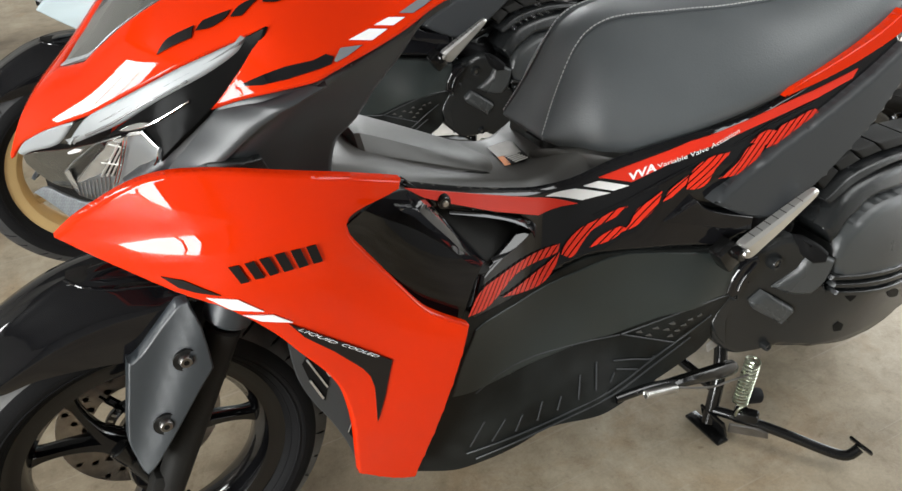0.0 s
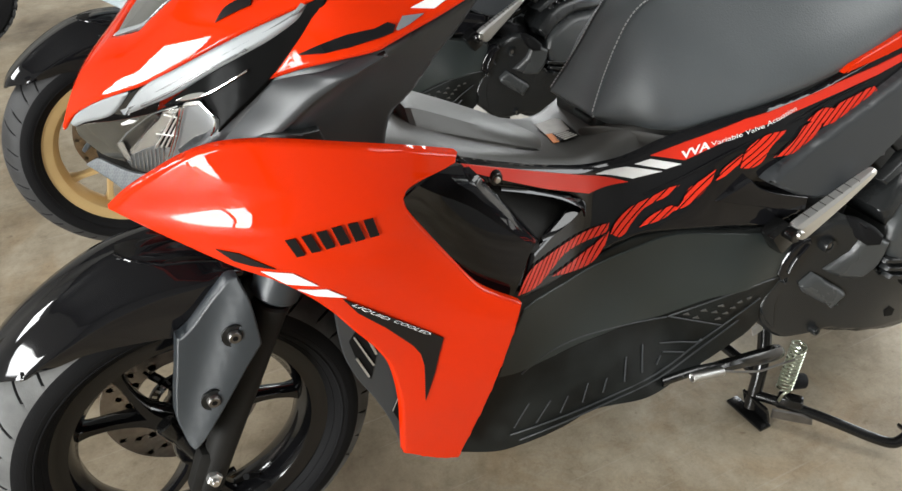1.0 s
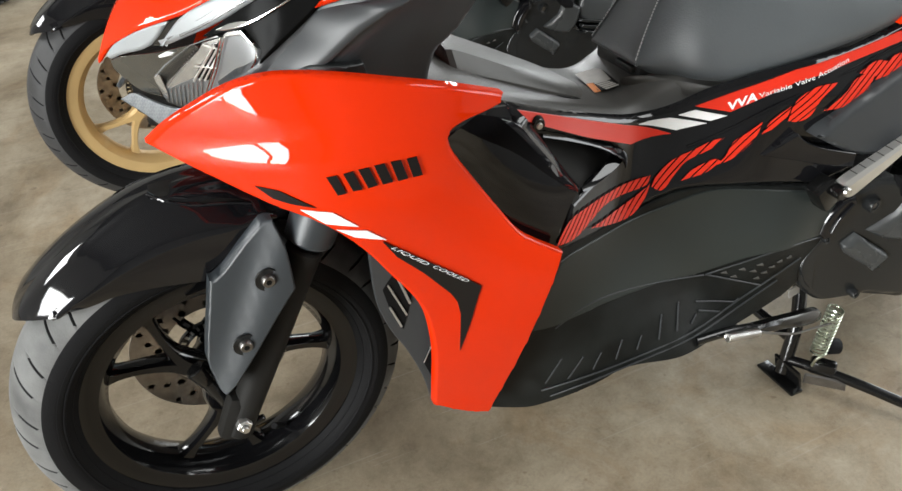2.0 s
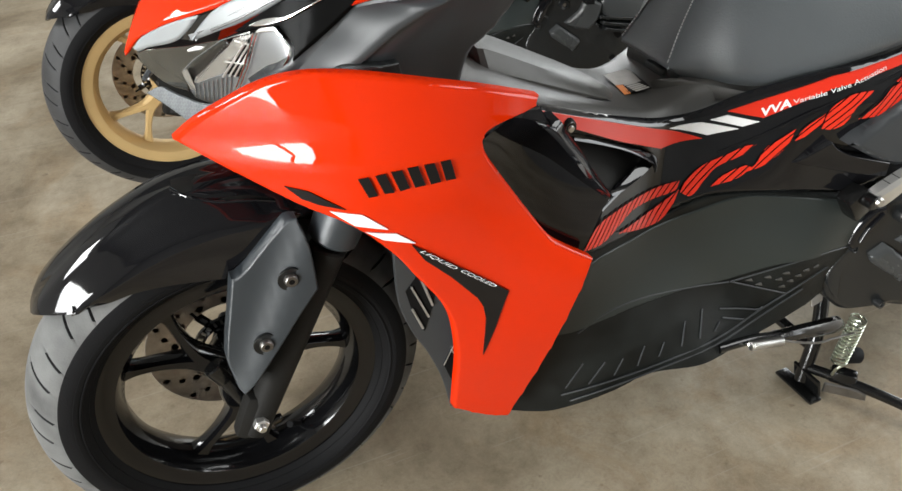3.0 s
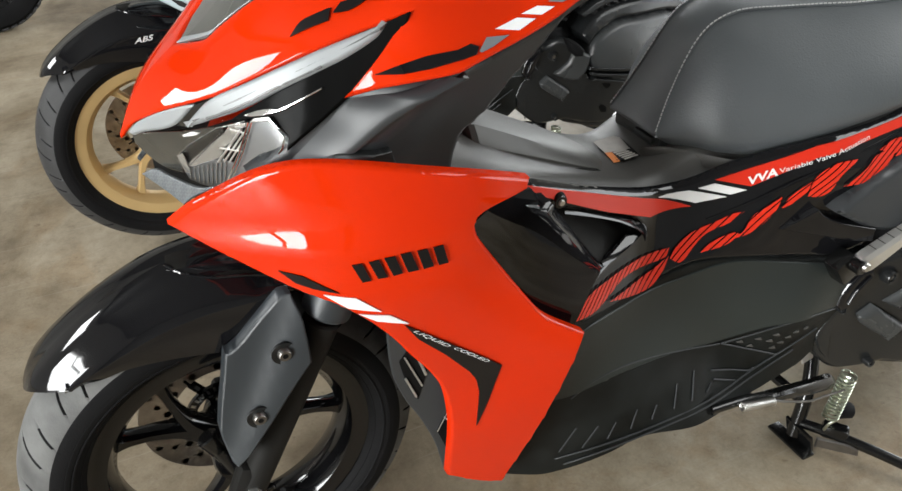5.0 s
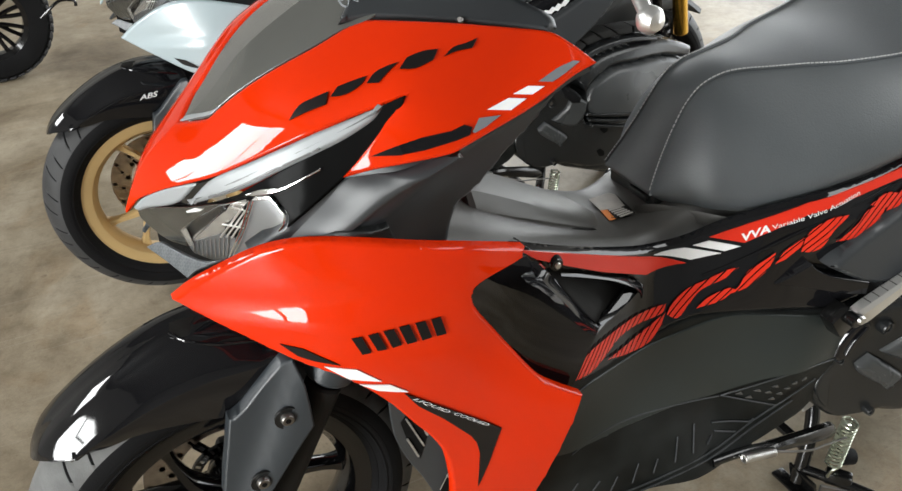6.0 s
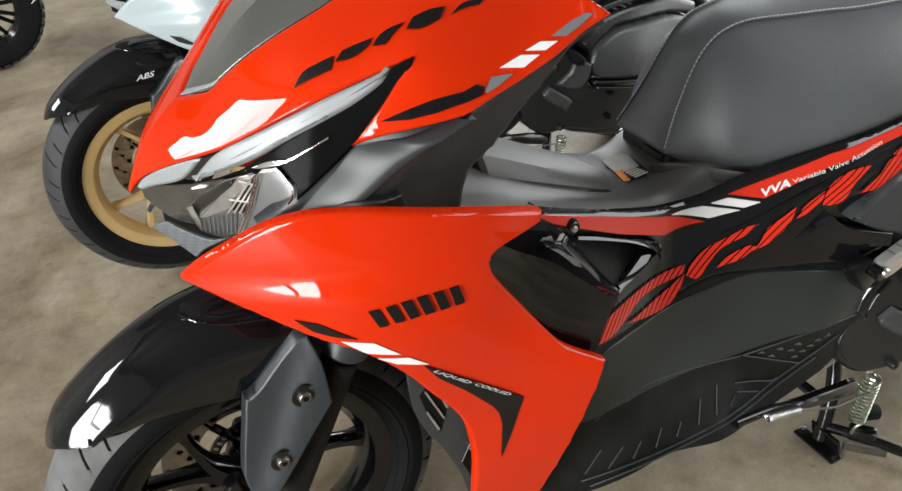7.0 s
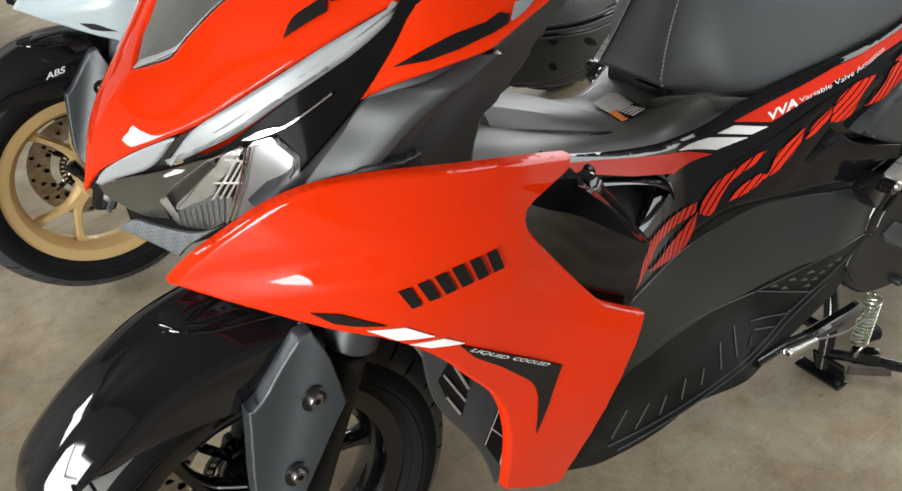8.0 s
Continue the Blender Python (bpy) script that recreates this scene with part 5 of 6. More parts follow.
    part("upper_panel", sheet(LOWER_SKIN, [(0.864, 0.396), (0.852, 0.385), (0.754, 0.374), (0.688, 0.341), (0.615, 0.348), (0.522, 0.348), (0.469, 0.340), (0.427, 0.330), (0.401, 0.329), (0.414, 0.387), (0.436, 0.446), (0.458, 0.451), (0.520, 0.451), (0.613, 0.464), (0.680, 0.481), (0.739, 0.476), (0.821, 0.462), (0.868, 0.447)], lift=0.003, thick=0.004, edge=0.003), LOWER_SATIN, low, "smooth satin upper panel")
    for line in ([(0.689, 0.336), (0.741, 0.363), (0.799, 0.385), (0.879, 0.378)], [(0.689, 0.336), (0.727, 0.324), (0.769, 0.310)], [(0.668, 0.300), (0.702, 0.292), (0.730, 0.286), (0.737, 0.290)], [(0.670, 0.287), (0.707, 0.275)], [(0.416, 0.212), (0.476, 0.236), (0.552, 0.255), (0.651, 0.264), (0.737, 0.287), (0.790, 0.328), (0.825, 0.350)], [(0.428, 0.201), (0.484, 0.227), (0.551, 0.247), (0.649, 0.257), (0.739, 0.277), (0.795, 0.314)], [(0.434, 0.328), (0.476, 0.352), (0.533, 0.358), (0.615, 0.349), (0.686, 0.336)]):
        part("bead", tube([LOWER_SKIN.at(u, v, 0.0025) for u, v in line], 0.0013, 6), GREY_MATT, low)
    for line in ([(0.422, 0.225), (0.444, 0.271)], [(0.452, 0.233), (0.474, 0.270)], [(0.487, 0.246), (0.500, 0.272)], [(0.521, 0.257), (0.533, 0.285)], [(0.554, 0.265), (0.564, 0.284)], [(0.591, 0.271), (0.603, 0.303)], [(0.624, 0.273), (0.637, 0.309)], [(0.653, 0.274), (0.665, 0.283)]):
        part("cleat", tube([LOWER_SKIN.at(u, v, 0.0010) for u, v in line], 0.0013, 6), GREY_MATT, low)
    for u, v in ((0.7155, 0.3366), (0.7291, 0.3291), (0.7374, 0.3435), (0.7523, 0.3396), (0.7603, 0.3246), (0.7686, 0.3354), (0.7762, 0.3464), (0.7841, 0.3569), (0.7578, 0.3531), (0.7994, 0.3606)):
        part("stud", sheet(LOWER_SKIN, [(u - 0.0045, v - 0.001), (u + 0.0045, v - 0.002), (u + 0.002, v + 0.003)], lift=0.0022, thick=0.003, edge=0, steps=1, cell=0.03), TUNNEL_GREY, low)
    pair("tail_cover", pal["paint"], root, pal["fairing_label"].replace("side fairing", "tail cover"), TAIL_SKIN, [(0.915, 0.686), (0.927, 0.697), (0.983, 0.715), (1.053, 0.739), (1.093, 0.757), (1.121, 0.772), (1.122, 0.745), (1.094, 0.733), (1.033, 0.712), (0.973, 0.697)], shift=-0.058, lift=0.008, thick=0.03, edge=0.004)
    pair("rear_side_cover", GREY_MATT, root, "dark grey satin rear side cover", TAIL_SKIN, [(0.794, 0.560), (0.808, 0.573), (0.855, 0.598), (0.974, 0.649), (1.054, 0.688), (1.123, 0.727), (1.126, 0.680), (1.056, 0.613), (0.954, 0.544), (0.902, 0.522), (0.872, 0.522), (0.843, 0.532)], shift=-0.058, lift=0.012, thick=0.045, edge=0.012)
    pair("peg_housing", BLACK_GLOSS, root, "black gloss footrest housing", HOUSE_SKIN, [(0.7345, 0.5331), (0.7539, 0.5482), (0.7732, 0.5648), (0.7865, 0.5520), (0.8095, 0.5415), (0.8509, 0.5313), (0.8525, 0.5099), (0.8210, 0.5125), (0.7806, 0.5228)], shift=-0.058, lift=0.004, thick=0.02, edge=0.0035)
    # dark structure that fills the body between the covers
    secs = []
    for x, w, z0, z1 in ((0.22, 0.10, 0.50, 0.68), (0.30, 0.12, 0.26, 0.66), (0.45, 0.12, 0.24, 0.60), (0.60, 0.12, 0.26, 0.57), (0.80, 0.13, 0.40, 0.60), (1.00, 0.14, 0.50, 0.66), (1.25, 0.13, 0.62, 0.76), (1.42, 0.08, 0.72, 0.82)):
        secs.append([(x, -w, z0), (x, -w, z1), (x, w - 0.058, z1), (x, w - 0.058, z0)])
    part("frame_cover", loft(secs, fine=2), BLACK_MATT, root)
    # centre tunnel and its lid
    secs = []
    for x, ze, we, zt, wt in ((0.20, 0.71, 0.17, 0.75, 0.12), (0.27, 0.695, 0.168, 0.722, 0.12), (0.33, 0.68, 0.165, 0.702, 0.12), (0.40, 0.650, 0.150, 0.668, 0.112), (0.48, 0.612, 0.130, 0.632, 0.10),
                              (0.56, 0.584, 0.121, 0.602, 0.09), (0.60, 0.580, 0.120, 0.600, 0.088), (0.64, 0.586, 0.124, 0.618, 0.098), (0.70, 0.596, 0.132, 0.63, 0.105), (0.80, 0.613, 0.150, 0.64, 0.12)):
        half = [(we - 0.03, ze - 0.10), (we - 0.01, ze - 0.03), (we, ze), (we - 0.010, ze + 0.008), ((we + wt) / 2, (ze + zt) / 2 + 0.006), (wt, zt), (wt * 0.5, zt + 0.003)]
        ring = [(-y, z) for y, z in half] + [(0, zt + 0.004)] + [(y, z) for y, z in half[::-1]]
        secs.append([(x, y * (1 - 0.029 / we) - 0.029, z) for y, z in ring])
    tunnel = part("centre_tunnel", loft(secs, fine=3), TUNNEL_GREY, root, "grey satin plastic centre tunnel", smooth=50)
    lid = ((0.335, 0.712, 0.050), (0.345, 0.717, 0.060), (0.40, 0.690, 0.062), (0.46, 0.658, 0.061), (0.51, 0.631, 0.057), (0.535, 0.616, 0.048), (0.546, 0.609, 0.036), (0.552, 0.605, 0.018))
    secs = []
    for x, z, w in lid:
        low = z - 0.040 * max(0.15, (0.60 - x) / 0.25)
        secs.append([(x + (0.006 if x > 0.5 else -0.006 if x < 0.345 else 0), s * (w + (0.010 if x < 0.38 else 0.005)) - 0.029, low) for s in (-1, 1)] + [(x, s * (w + (0.010 if x < 0.38 else 0.005)) - 0.029, low + (0.010 if x < 0.38 else 0.005)) for s in (1, -1)])
    part("gap", loft(secs, fine=3), GROOVE, tunnel)
    secs = []
    for x, z, w in lid:
        low = z - 0.040 * max(0.15, (0.60 - x) / 0.25)
        half = [(w, low - 0.01), (w, low + (z - low) * 0.45), (w - 0.003, low + (z - low) * 0.62), (w * 0.74, z), (w * 0.4, z + 0.003)]
        ring = [(-y, q) for y, q in half] + [(0, z + 0.004)] + [(y, q) for y, q in half[::-1]]
        secs.append([(x, y - 0.029, q) for y, q in ring])
    part("fuel_lid", loft(secs, fine=3), TUNNEL_GREY, root, "grey satin lid over the fuel filler", smooth=25)
    # warning label ahead of the seat: a pale picture field, an orange strip and rows of small print
    for shape, mat in (([(0.5697, -0.0006), (0.6025, 0.0003), (0.6080, 0.0090), (0.6019, 0.0434), (0.5666, 0.0338)], VINYL_PALE), ([(0.6089, 0.0077), (0.6025, 0.0666), (0.5687, 0.0597), (0.5735, 0.0375), (0.6007, 0.0424)], VINYL_BLACK), ([(0.5666, 0.0338), (0.5756, 0.0373), (0.5714, 0.0637), (0.5624, 0.0619)], VINYL_ORANGE)):
        part("warning_label", sheet(LABEL_SKIN, shape, thick=0.0006, edge=0, steps=1), mat, root)
    for shape in ([(0.5759, 0.0394), (0.5953, 0.0419), (0.5947, 0.0452), (0.5754, 0.0428)], [(0.5766, 0.0449), (0.5966, 0.0468), (0.5961, 0.0501), (0.5761, 0.0483)], [(0.5774, 0.0504), (0.5980, 0.0517), (0.5974, 0.0550), (0.5768, 0.0537)], [(0.5781, 0.0558), (0.5993, 0.0565), (0.5987, 0.0598), (0.5775, 0.0591)], [(0.5788, 0.0612), (0.6006, 0.0614), (0.6000, 0.0646), (0.5783, 0.0644)]):
        part("print_line", sheet(LABEL_SKIN, shape, lift=0.0008, thick=0.0004, edge=0, steps=1), VINYL_PALE, root)
    # moulded collar that carries the front of the seat
    secs = []
    for x, y, z, r in ((0.612, -0.068, 0.612, 0.010), (0.630, -0.084, 0.614, 0.013), (0.655, -0.106, 0.611, 0.013), (0.685, -0.135, 0.609, 0.011), (0.708, -0.154, 0.609, 0.006)):
        secs.append([(x + 0.7 * r * math.cos(a), y - 0.9 * r * math.cos(a), z + 0.75 * r * math.sin(a)) for a in [2 * math.pi * k / 14 for k in range(14)]])
    part("seat_collar", loft(secs, fine=4), TUNNEL_GREY, tunnel, "moulded collar under the seat")


# along the seat, seam and hem at one station each: x, half width, height
SEAT_SEAM = ((0.619, 0.050, 0.640), (0.640, 0.037, 0.670), (0.659, 0.029, 0.700), (0.674, 0.026, 0.726), (0.687, 0.026, 0.748), (0.704, 0.028, 0.767), (0.727, 0.032, 0.779), (0.757, 0.038, 0.784),
             (0.810, 0.058, 0.785), (0.850, 0.074, 0.786), (0.900, 0.098, 0.788), (1.000, 0.126, 0.796), (1.100, 0.137, 0.825), (1.200, 0.135, 0.866), (1.350, 0.115, 0.885), (1.460, 0.080, 0.882))
SEAT_HEM = ((0.621, 0.052, 0.636), (0.640, 0.066, 0.632), (0.660, 0.082, 0.630), (0.684, 0.106, 0.628), (0.705, 0.120, 0.626), (0.722, 0.132, 0.627), (0.750, 0.148, 0.637), (0.786, 0.166, 0.650),
            (0.840, 0.184, 0.667), (0.888, 0.197, 0.683), (0.950, 0.203, 0.700), (1.030, 0.203, 0.727), (1.100, 0.200, 0.755), (1.200, 0.190, 0.785), (1.350, 0.165, 0.800), (1.460, 0.110, 0.820))
SEAT_FAR = (0.056, 0.052, 0.048, 0.045, 0.043, 0.043, 0.044, 0.046, 0.060, 0.074, 0.098, 0.126, 0.137, 0.135, 0.115, 0.080)
SEAT_MID = -0.022


def seat(root):
    """A stepped seat: a panel over the top and front, two padded side panels, sewn together along a seam."""
    def place(p, side, dz=0.0):
        return Vector((p[0], SEAT_MID + side * p[1], p[2] + dz))

    # the panel between the seams, slightly crowned, with its rolled front lip
    secs = []
    for k, p in enumerate(SEAT_SEAM):
        crown = 0.004 + 0.10 * max(0, p[1] - 0.05)
        n = Vector((-0.75, 0, 0.66)) if k < 5 else Vector((-0.4, 0, 0.9)) if k == 5 else Vector((0, 0, 1))
        near, far = place(p, -1), place((p[0], SEAT_FAR[k], p[2]), 1)
        secs.append([near.lerp(far, f) + n * crown * (1 - (2 * f - 1) ** 2) for f in (0, 0.05, 0.17, 0.33, 0.5, 0.67, 0.83, 0.95, 1)])
    lip = [q + Vector((0.016, 0, -0.009)) for q in secs[0]]
    bm = loft([lip, [q + Vector((0.003, 0, -0.006)) for q in secs[0]]] + secs, closed=False, cap=False, fine=4)
    ob = part("seat", bm, SEAT, root, "black leatherette seat with pale stitching", smooth=60)
    for side in (1, -1):
        secs = []
        seam = SEAT_SEAM if side > 0 else [(p[0], w, p[2]) for p, w in zip(SEAT_SEAM, SEAT_FAR)]
        for a, b in zip(seam, SEAT_HEM):
            top, low = place(a, -side), place(b, -side)
            d = top - low
            size = d.length
            out = Vector((0, -side * (abs(d.z) + 0.01), abs(d.y) * 0.8 + 0.004)).normalized()
            puff = 0.020 * min(1, size / 0.15)
            tuck = min(0.012, size * 0.4)
            ring = [low + Vector((0, side * tuck, -tuck * 0.8)), low + Vector((0, side * tuck * 0.25, -tuck * 0.45))]
            ring += [low + d * f + out * puff * math.sin(math.pi * f ** 0.8) ** 0.8 for f in (0.03, 0.10, 0.22, 0.38, 0.55, 0.72, 0.86, 0.95, 0.99)]
            ring.append(top - out * 0.0015)
            secs.append(ring)
        part("side_panel", loft(secs, closed=False, cap=False, fine=4), SEAT, ob, "padded leatherette side panel", smooth=60)
        line = [place(p, -side, 0.0008) for p in seam[:13]]
        part("piping", tube(line, 0.0017, 8), SEAT, ob)
        bm, run = bmesh.new(), []
        fine = []
        for i in range(len(line) - 1):
            a, b, c, d = line[max(i - 1, 0)], line[i], line[i + 1], line[min(i + 2, len(line) - 1)]
            fine += [0.5 * (2 * b + (c - a) * s + (2 * a - 5 * b + 4 * c - d) * s**2 + (3 * b - a - 3 * c + d) * s**3) for s in (0, 0.25, 0.5, 0.75)]
        for a, b in zip(fine, fine[1:]):
            n = max(1, round((b - a).length / 0.0052))
            run += [a.lerp(b, k / n) for k in range(n)]
        lift = Vector((-0.0012, -side * 0.0004, 0.0024))
        for a, b in zip(run, run[1:]):
            d = b - a
            tube([a + d * 0.10 + lift, a + d * 0.80 + lift], 0.00095, 5, bm, smooth=1)
        part("stitching", bm, THREAD, ob, "pale grey stitching along the seam")
    part("seat_pan", block((0.030, 0.105, 0.020), Matrix.Translation((0.640, SEAT_MID, 0.622)), 0.004), BLACK_MATT, ob, "black seat base")
    part("seat_hinge", block((0.010, 0.040, 0.010), Matrix.Translation((0.623, -0.045, 0.626)), 0.003), BLACK_MATT, ob)
    return ob


def bars(root, pal):
    """Handlebar cover, grips and brake levers."""
    secs = []
    for y, r, zc, xc in ((-0.235, 0.016, 1.050, 0.440), (-0.20, 0.024, 1.038, 0.430), (-0.13, 0.040, 1.000, 0.405), (-0.05, 0.062, 0.975, 0.375), (0.05, 0.062, 0.975, 0.375), (0.13, 0.040, 1.000, 0.405), (0.20, 0.024, 1.038, 0.430), (0.235, 0.016, 1.050, 0.440)):
        secs.append([(xc + 1.25 * r * math.cos(a), y, zc + 0.85 * r * math.sin(a)) for a in [2 * math.pi * k / 16 for k in range(16)]])
    cover = part("handlebar_cover", loft(secs, fine=3), GREY_MATT, root, "dark grey satin handlebar cover")
    for s in (-1, 1):
        g = part("grip", rod((0.445, 0.22 * s, 1.035), (0.475, 0.345 * s, 1.045), 0.016, seg=20), RUBBER, cover)
        bm = tube([(0.425, 0.185 * s, 1.030), (0.405, 0.25 * s, 1.018), (0.384, 0.31 * s, 1.002), (0.371, 0.345 * s, 0.992)], 0.0062, 10)
        lathe([(0.0002, -0.011), (0.007, -0.009), (0.011, -0.003), (0.011, 0.003), (0.007, 0.009), (0.0002, 0.011)], 18, bm, Matrix.Translation((0.3685, 0.352 * s, 0.991)), closed=False)
        part("brake_lever", bm, ALU, root, "cast aluminium brake lever with ball end")
    part("instrument_hood", sheet(HOOD_SKIN, [(0.213, 0.880), (0.234, 0.886), (0.275, 0.888), (0.330, 0.887), (0.385, 0.884), (0.415, 0.881), (0.422, 0.887), (0.417, 0.898), (0.399, 0.908), (0.375, 0.918), (0.346, 0.927), (0.309, 0.948), (0.240, 0.946), (0.222, 0.927), (0.216, 0.902)], thick=0.012, edge=0.010, cell=0.03), GREY_MATT, root, "dark grey satin hood behind the windscreen")
    c = HOOD_SKIN.at(*(0.2190, 0.9087), 0.001)
    w = HOOD_SKIN.axes.transposed() @ Vector((0, 0, 1))
    turn = Matrix.Translation(c) @ w.to_track_quat("Y", "Z").to_matrix().to_4x4()
    badge = part("badge_ring", lathe([(0.0095, -0.001), (0.0115, -0.001), (0.0115, 0.001), (0.0095, 0.001)], 32, None, turn), VINYL_GREY, root)
    for k in range(3):
        part("badge_spoke", block((0.0014, 0.0012, 0.020), turn @ Matrix.Rotation(radians(60 * k), 4, "Y"), 0), VINYL_GREY, badge)
    c = HOOD_SKIN.at(*(0.3308, 0.8895), 0.0)
    part("cowl_screw", rod(c, c + w * 0.003, 0.0036, 0.003, 14), DARK_STEEL, root)


def engine(root):
    case = part("engine_case", sheet(CASE_SKIN, [(0.8326, 0.3259), (0.8349, 0.3410), (0.8552, 0.3721), (0.8691, 0.4059), (0.8810, 0.4345), (0.8929, 0.4426), (0.9141, 0.4476), (0.9320, 0.4607), (0.9508, 0.4656), (0.9754, 0.4487), (1.0047, 0.4303), (1.0168, 0.4128), (1.0078, 0.3787), (1.0140, 0.3640), (1.0728, 0.3647), (1.1777, 0.3466), (1.30, 0.355), (1.39, 0.335), (1.415, 0.285), (1.37, 0.235), (1.28, 0.215), (1.2050, 0.222), (1.1351, 0.2255), (1.0816, 0.2258), (1.0239, 0.2302), (0.9692, 0.2468), (0.9508, 0.2448), (0.9227, 0.2390), (0.8912, 0.2434), (0.8651, 0.2631), (0.8452, 0.2879)], thick=0.10, edge=0.018, depth=0.014, steps=3, cell=0.016), ENGINE_DARK, root, "dark cast drive case")
    part("case_facet", sheet(CASE_SKIN, [(0.8360, 0.3280), (0.8451, 0.3530), (0.8667, 0.3802), (0.8790, 0.4054), (0.8936, 0.3891), (0.8684, 0.3489), (0.8605, 0.3234), (0.8672, 0.2735), (0.8483, 0.2946)], lift=0.004, thick=0.012, edge=0.006, depth=0.005, steps=2, cell=0.03), ENGINE_DARK, case)
    part("case_boss", sheet(CASE_SKIN, [(0.8941, 0.3568), (0.9131, 0.3734), (0.9597, 0.3381), (0.9655, 0.3284), (0.9505, 0.3027), (0.9407, 0.3124), (0.9025, 0.3399)], lift=0.014, thick=0.03, edge=0.014, depth=0.012, steps=2, cell=0.03), ENGINE, case)
    part("crank_cover", sheet(CASE_SKIN, [(0.9290, 0.3766), (0.9603, 0.4071), (0.9691, 0.4444), (1.0100, 0.4225), (1.0015, 0.3831), (0.9850, 0.3601), (0.9550, 0.3619)], lift=0.010, thick=0.03, edge=0.012, depth=0.010, steps=2, cell=0.03), ENGINE, case, "raised cast cover")
    part("case_bracket", sheet(CASE_SKIN, [(0.8458, 0.3885), (0.8511, 0.4103), (0.8727, 0.4391), (0.8906, 0.4447), (0.8955, 0.4331), (0.8800, 0.4009), (0.8676, 0.3808), (0.8550, 0.3775)], lift=0.016, thick=0.02, edge=0.007, depth=0.006, steps=3, cell=0.03), BLACK_GLOSS, case, "black gloss case bracket")
    part("bracket_rib", tube([CASE_SKIN.at(u, v, 0.017) for u, v in ((0.860, 0.392), (0.868, 0.412), (0.886, 0.436))], 0.0035, 10), BLACK_GLOSS, case)
    part("breather_knob", sheet(CASE_SKIN, [(0.9523, 0.4658), (0.9698, 0.4609), (0.9900, 0.4412), (0.9877, 0.4250), (0.9712, 0.4241), (0.9589, 0.4374)], lift=0.018, thick=0.03, edge=0.010, depth=0.010, steps=3, cell=0.03), RUBBER, case, "black rubber breather")
    for x, z, r in ((0.9275, 0.4215, 0.0115), (0.9355, 0.2580, 0.0075), (0.8640, 0.3731, 0.0060)):
        c = CASE_SKIN.at(x, z, 0.004)
        ring = part("case_bolt_boss", lathe([(r * 0.55, 0.004), (r * 0.55, -0.006), (r * 0.9, -0.007), (r, -0.004), (r, 0.010)], 24, None, Matrix.Translation(c)), ENGINE_DARK, case)
        part("bolt", rod(c + Vector((0, 0.004, 0)), c + Vector((0, -0.004, 0)), r * 0.5, seg=6), DARK_STEEL, ring)
    # bolt pockets are not cut; dark sheets give their shade
    for shape in ([(1.0415, 0.3568), (1.0481, 0.3631), (1.0609, 0.3553), (1.0663, 0.3374), (1.0574, 0.3305), (1.0451, 0.3433)], [(1.0433, 0.2806), (1.0512, 0.2878), (1.0652, 0.2762), (1.0674, 0.2614), (1.0527, 0.2636)], [(1.1491, 0.3145), (1.1643, 0.3172), (1.1965, 0.2956), (1.2049, 0.2780), (1.1672, 0.2954)]):
        part("pocket_shade", sheet(CASE_SKIN, shape, lift=0.001, thick=0.002, edge=0, steps=3), GROOVE, case)
    part("clutch_bowl", sheet(CASE_SKIN, [(0.945, 0.252), (1.0383, 0.236), (1.1005, 0.230), (1.1976, 0.228), (1.28, 0.222), (1.33, 0.205), (1.28, 0.175), (1.20, 0.172), (1.1645, 0.1794), (1.0847, 0.1964), (1.0192, 0.2161), (0.9742, 0.2299)], lift=-0.016, thick=0.08, edge=0.02, depth=0.016, steps=3, cell=0.02), ENGINE_DARK, case)
    box = part("air_box", sheet(CASE_SKIN, [(1.0258, 0.3806), (1.0077, 0.4187), (1.0219, 0.4519), (1.0586, 0.4755), (1.0957, 0.4873), (1.1455, 0.4884), (1.26, 0.485), (1.36, 0.45), (1.38, 0.39), (1.31, 0.365), (1.1641, 0.3599), (1.0769, 0.3769)], lift=0.006, thick=0.09, edge=0.016, depth=0.012, steps=3, cell=0.02), ENGINE, root, "dark grey air filter box")
    part("box_lid", sheet(CASE_SKIN, [(0.9978, 0.4711), (1.0336, 0.5064), (1.0821, 0.5226), (1.1557, 0.5295), (1.27, 0.525), (1.36, 0.49), (1.36, 0.46), (1.26, 0.488), (1.1505, 0.4928), (1.1000, 0.4929), (1.0625, 0.4802), (1.0260, 0.4573), (1.0142, 0.4405)], lift=-0.004, thick=0.09, edge=0.016, depth=0.012, steps=3, cell=0.02), ENGINE_DARK, box)
    for shape in ([(1.0046, 0.3881), (1.0087, 0.3941), (1.1578, 0.3740), (1.30, 0.357), (1.30, 0.350), (1.1621, 0.3643)], [(1.0110, 0.3731), (1.0151, 0.3791), (1.1671, 0.3540), (1.30, 0.338), (1.30, 0.330), (1.1729, 0.3430)], [(1.0177, 0.3575), (1.0219, 0.3636), (1.1796, 0.3314), (1.30, 0.318), (1.30, 0.310), (1.1874, 0.3189)]):
        part("cooling_fin", sheet(CASE_SKIN, shape, lift=0.010, thick=0.016, edge=0.002, steps=1), ENGINE_DARK, case)
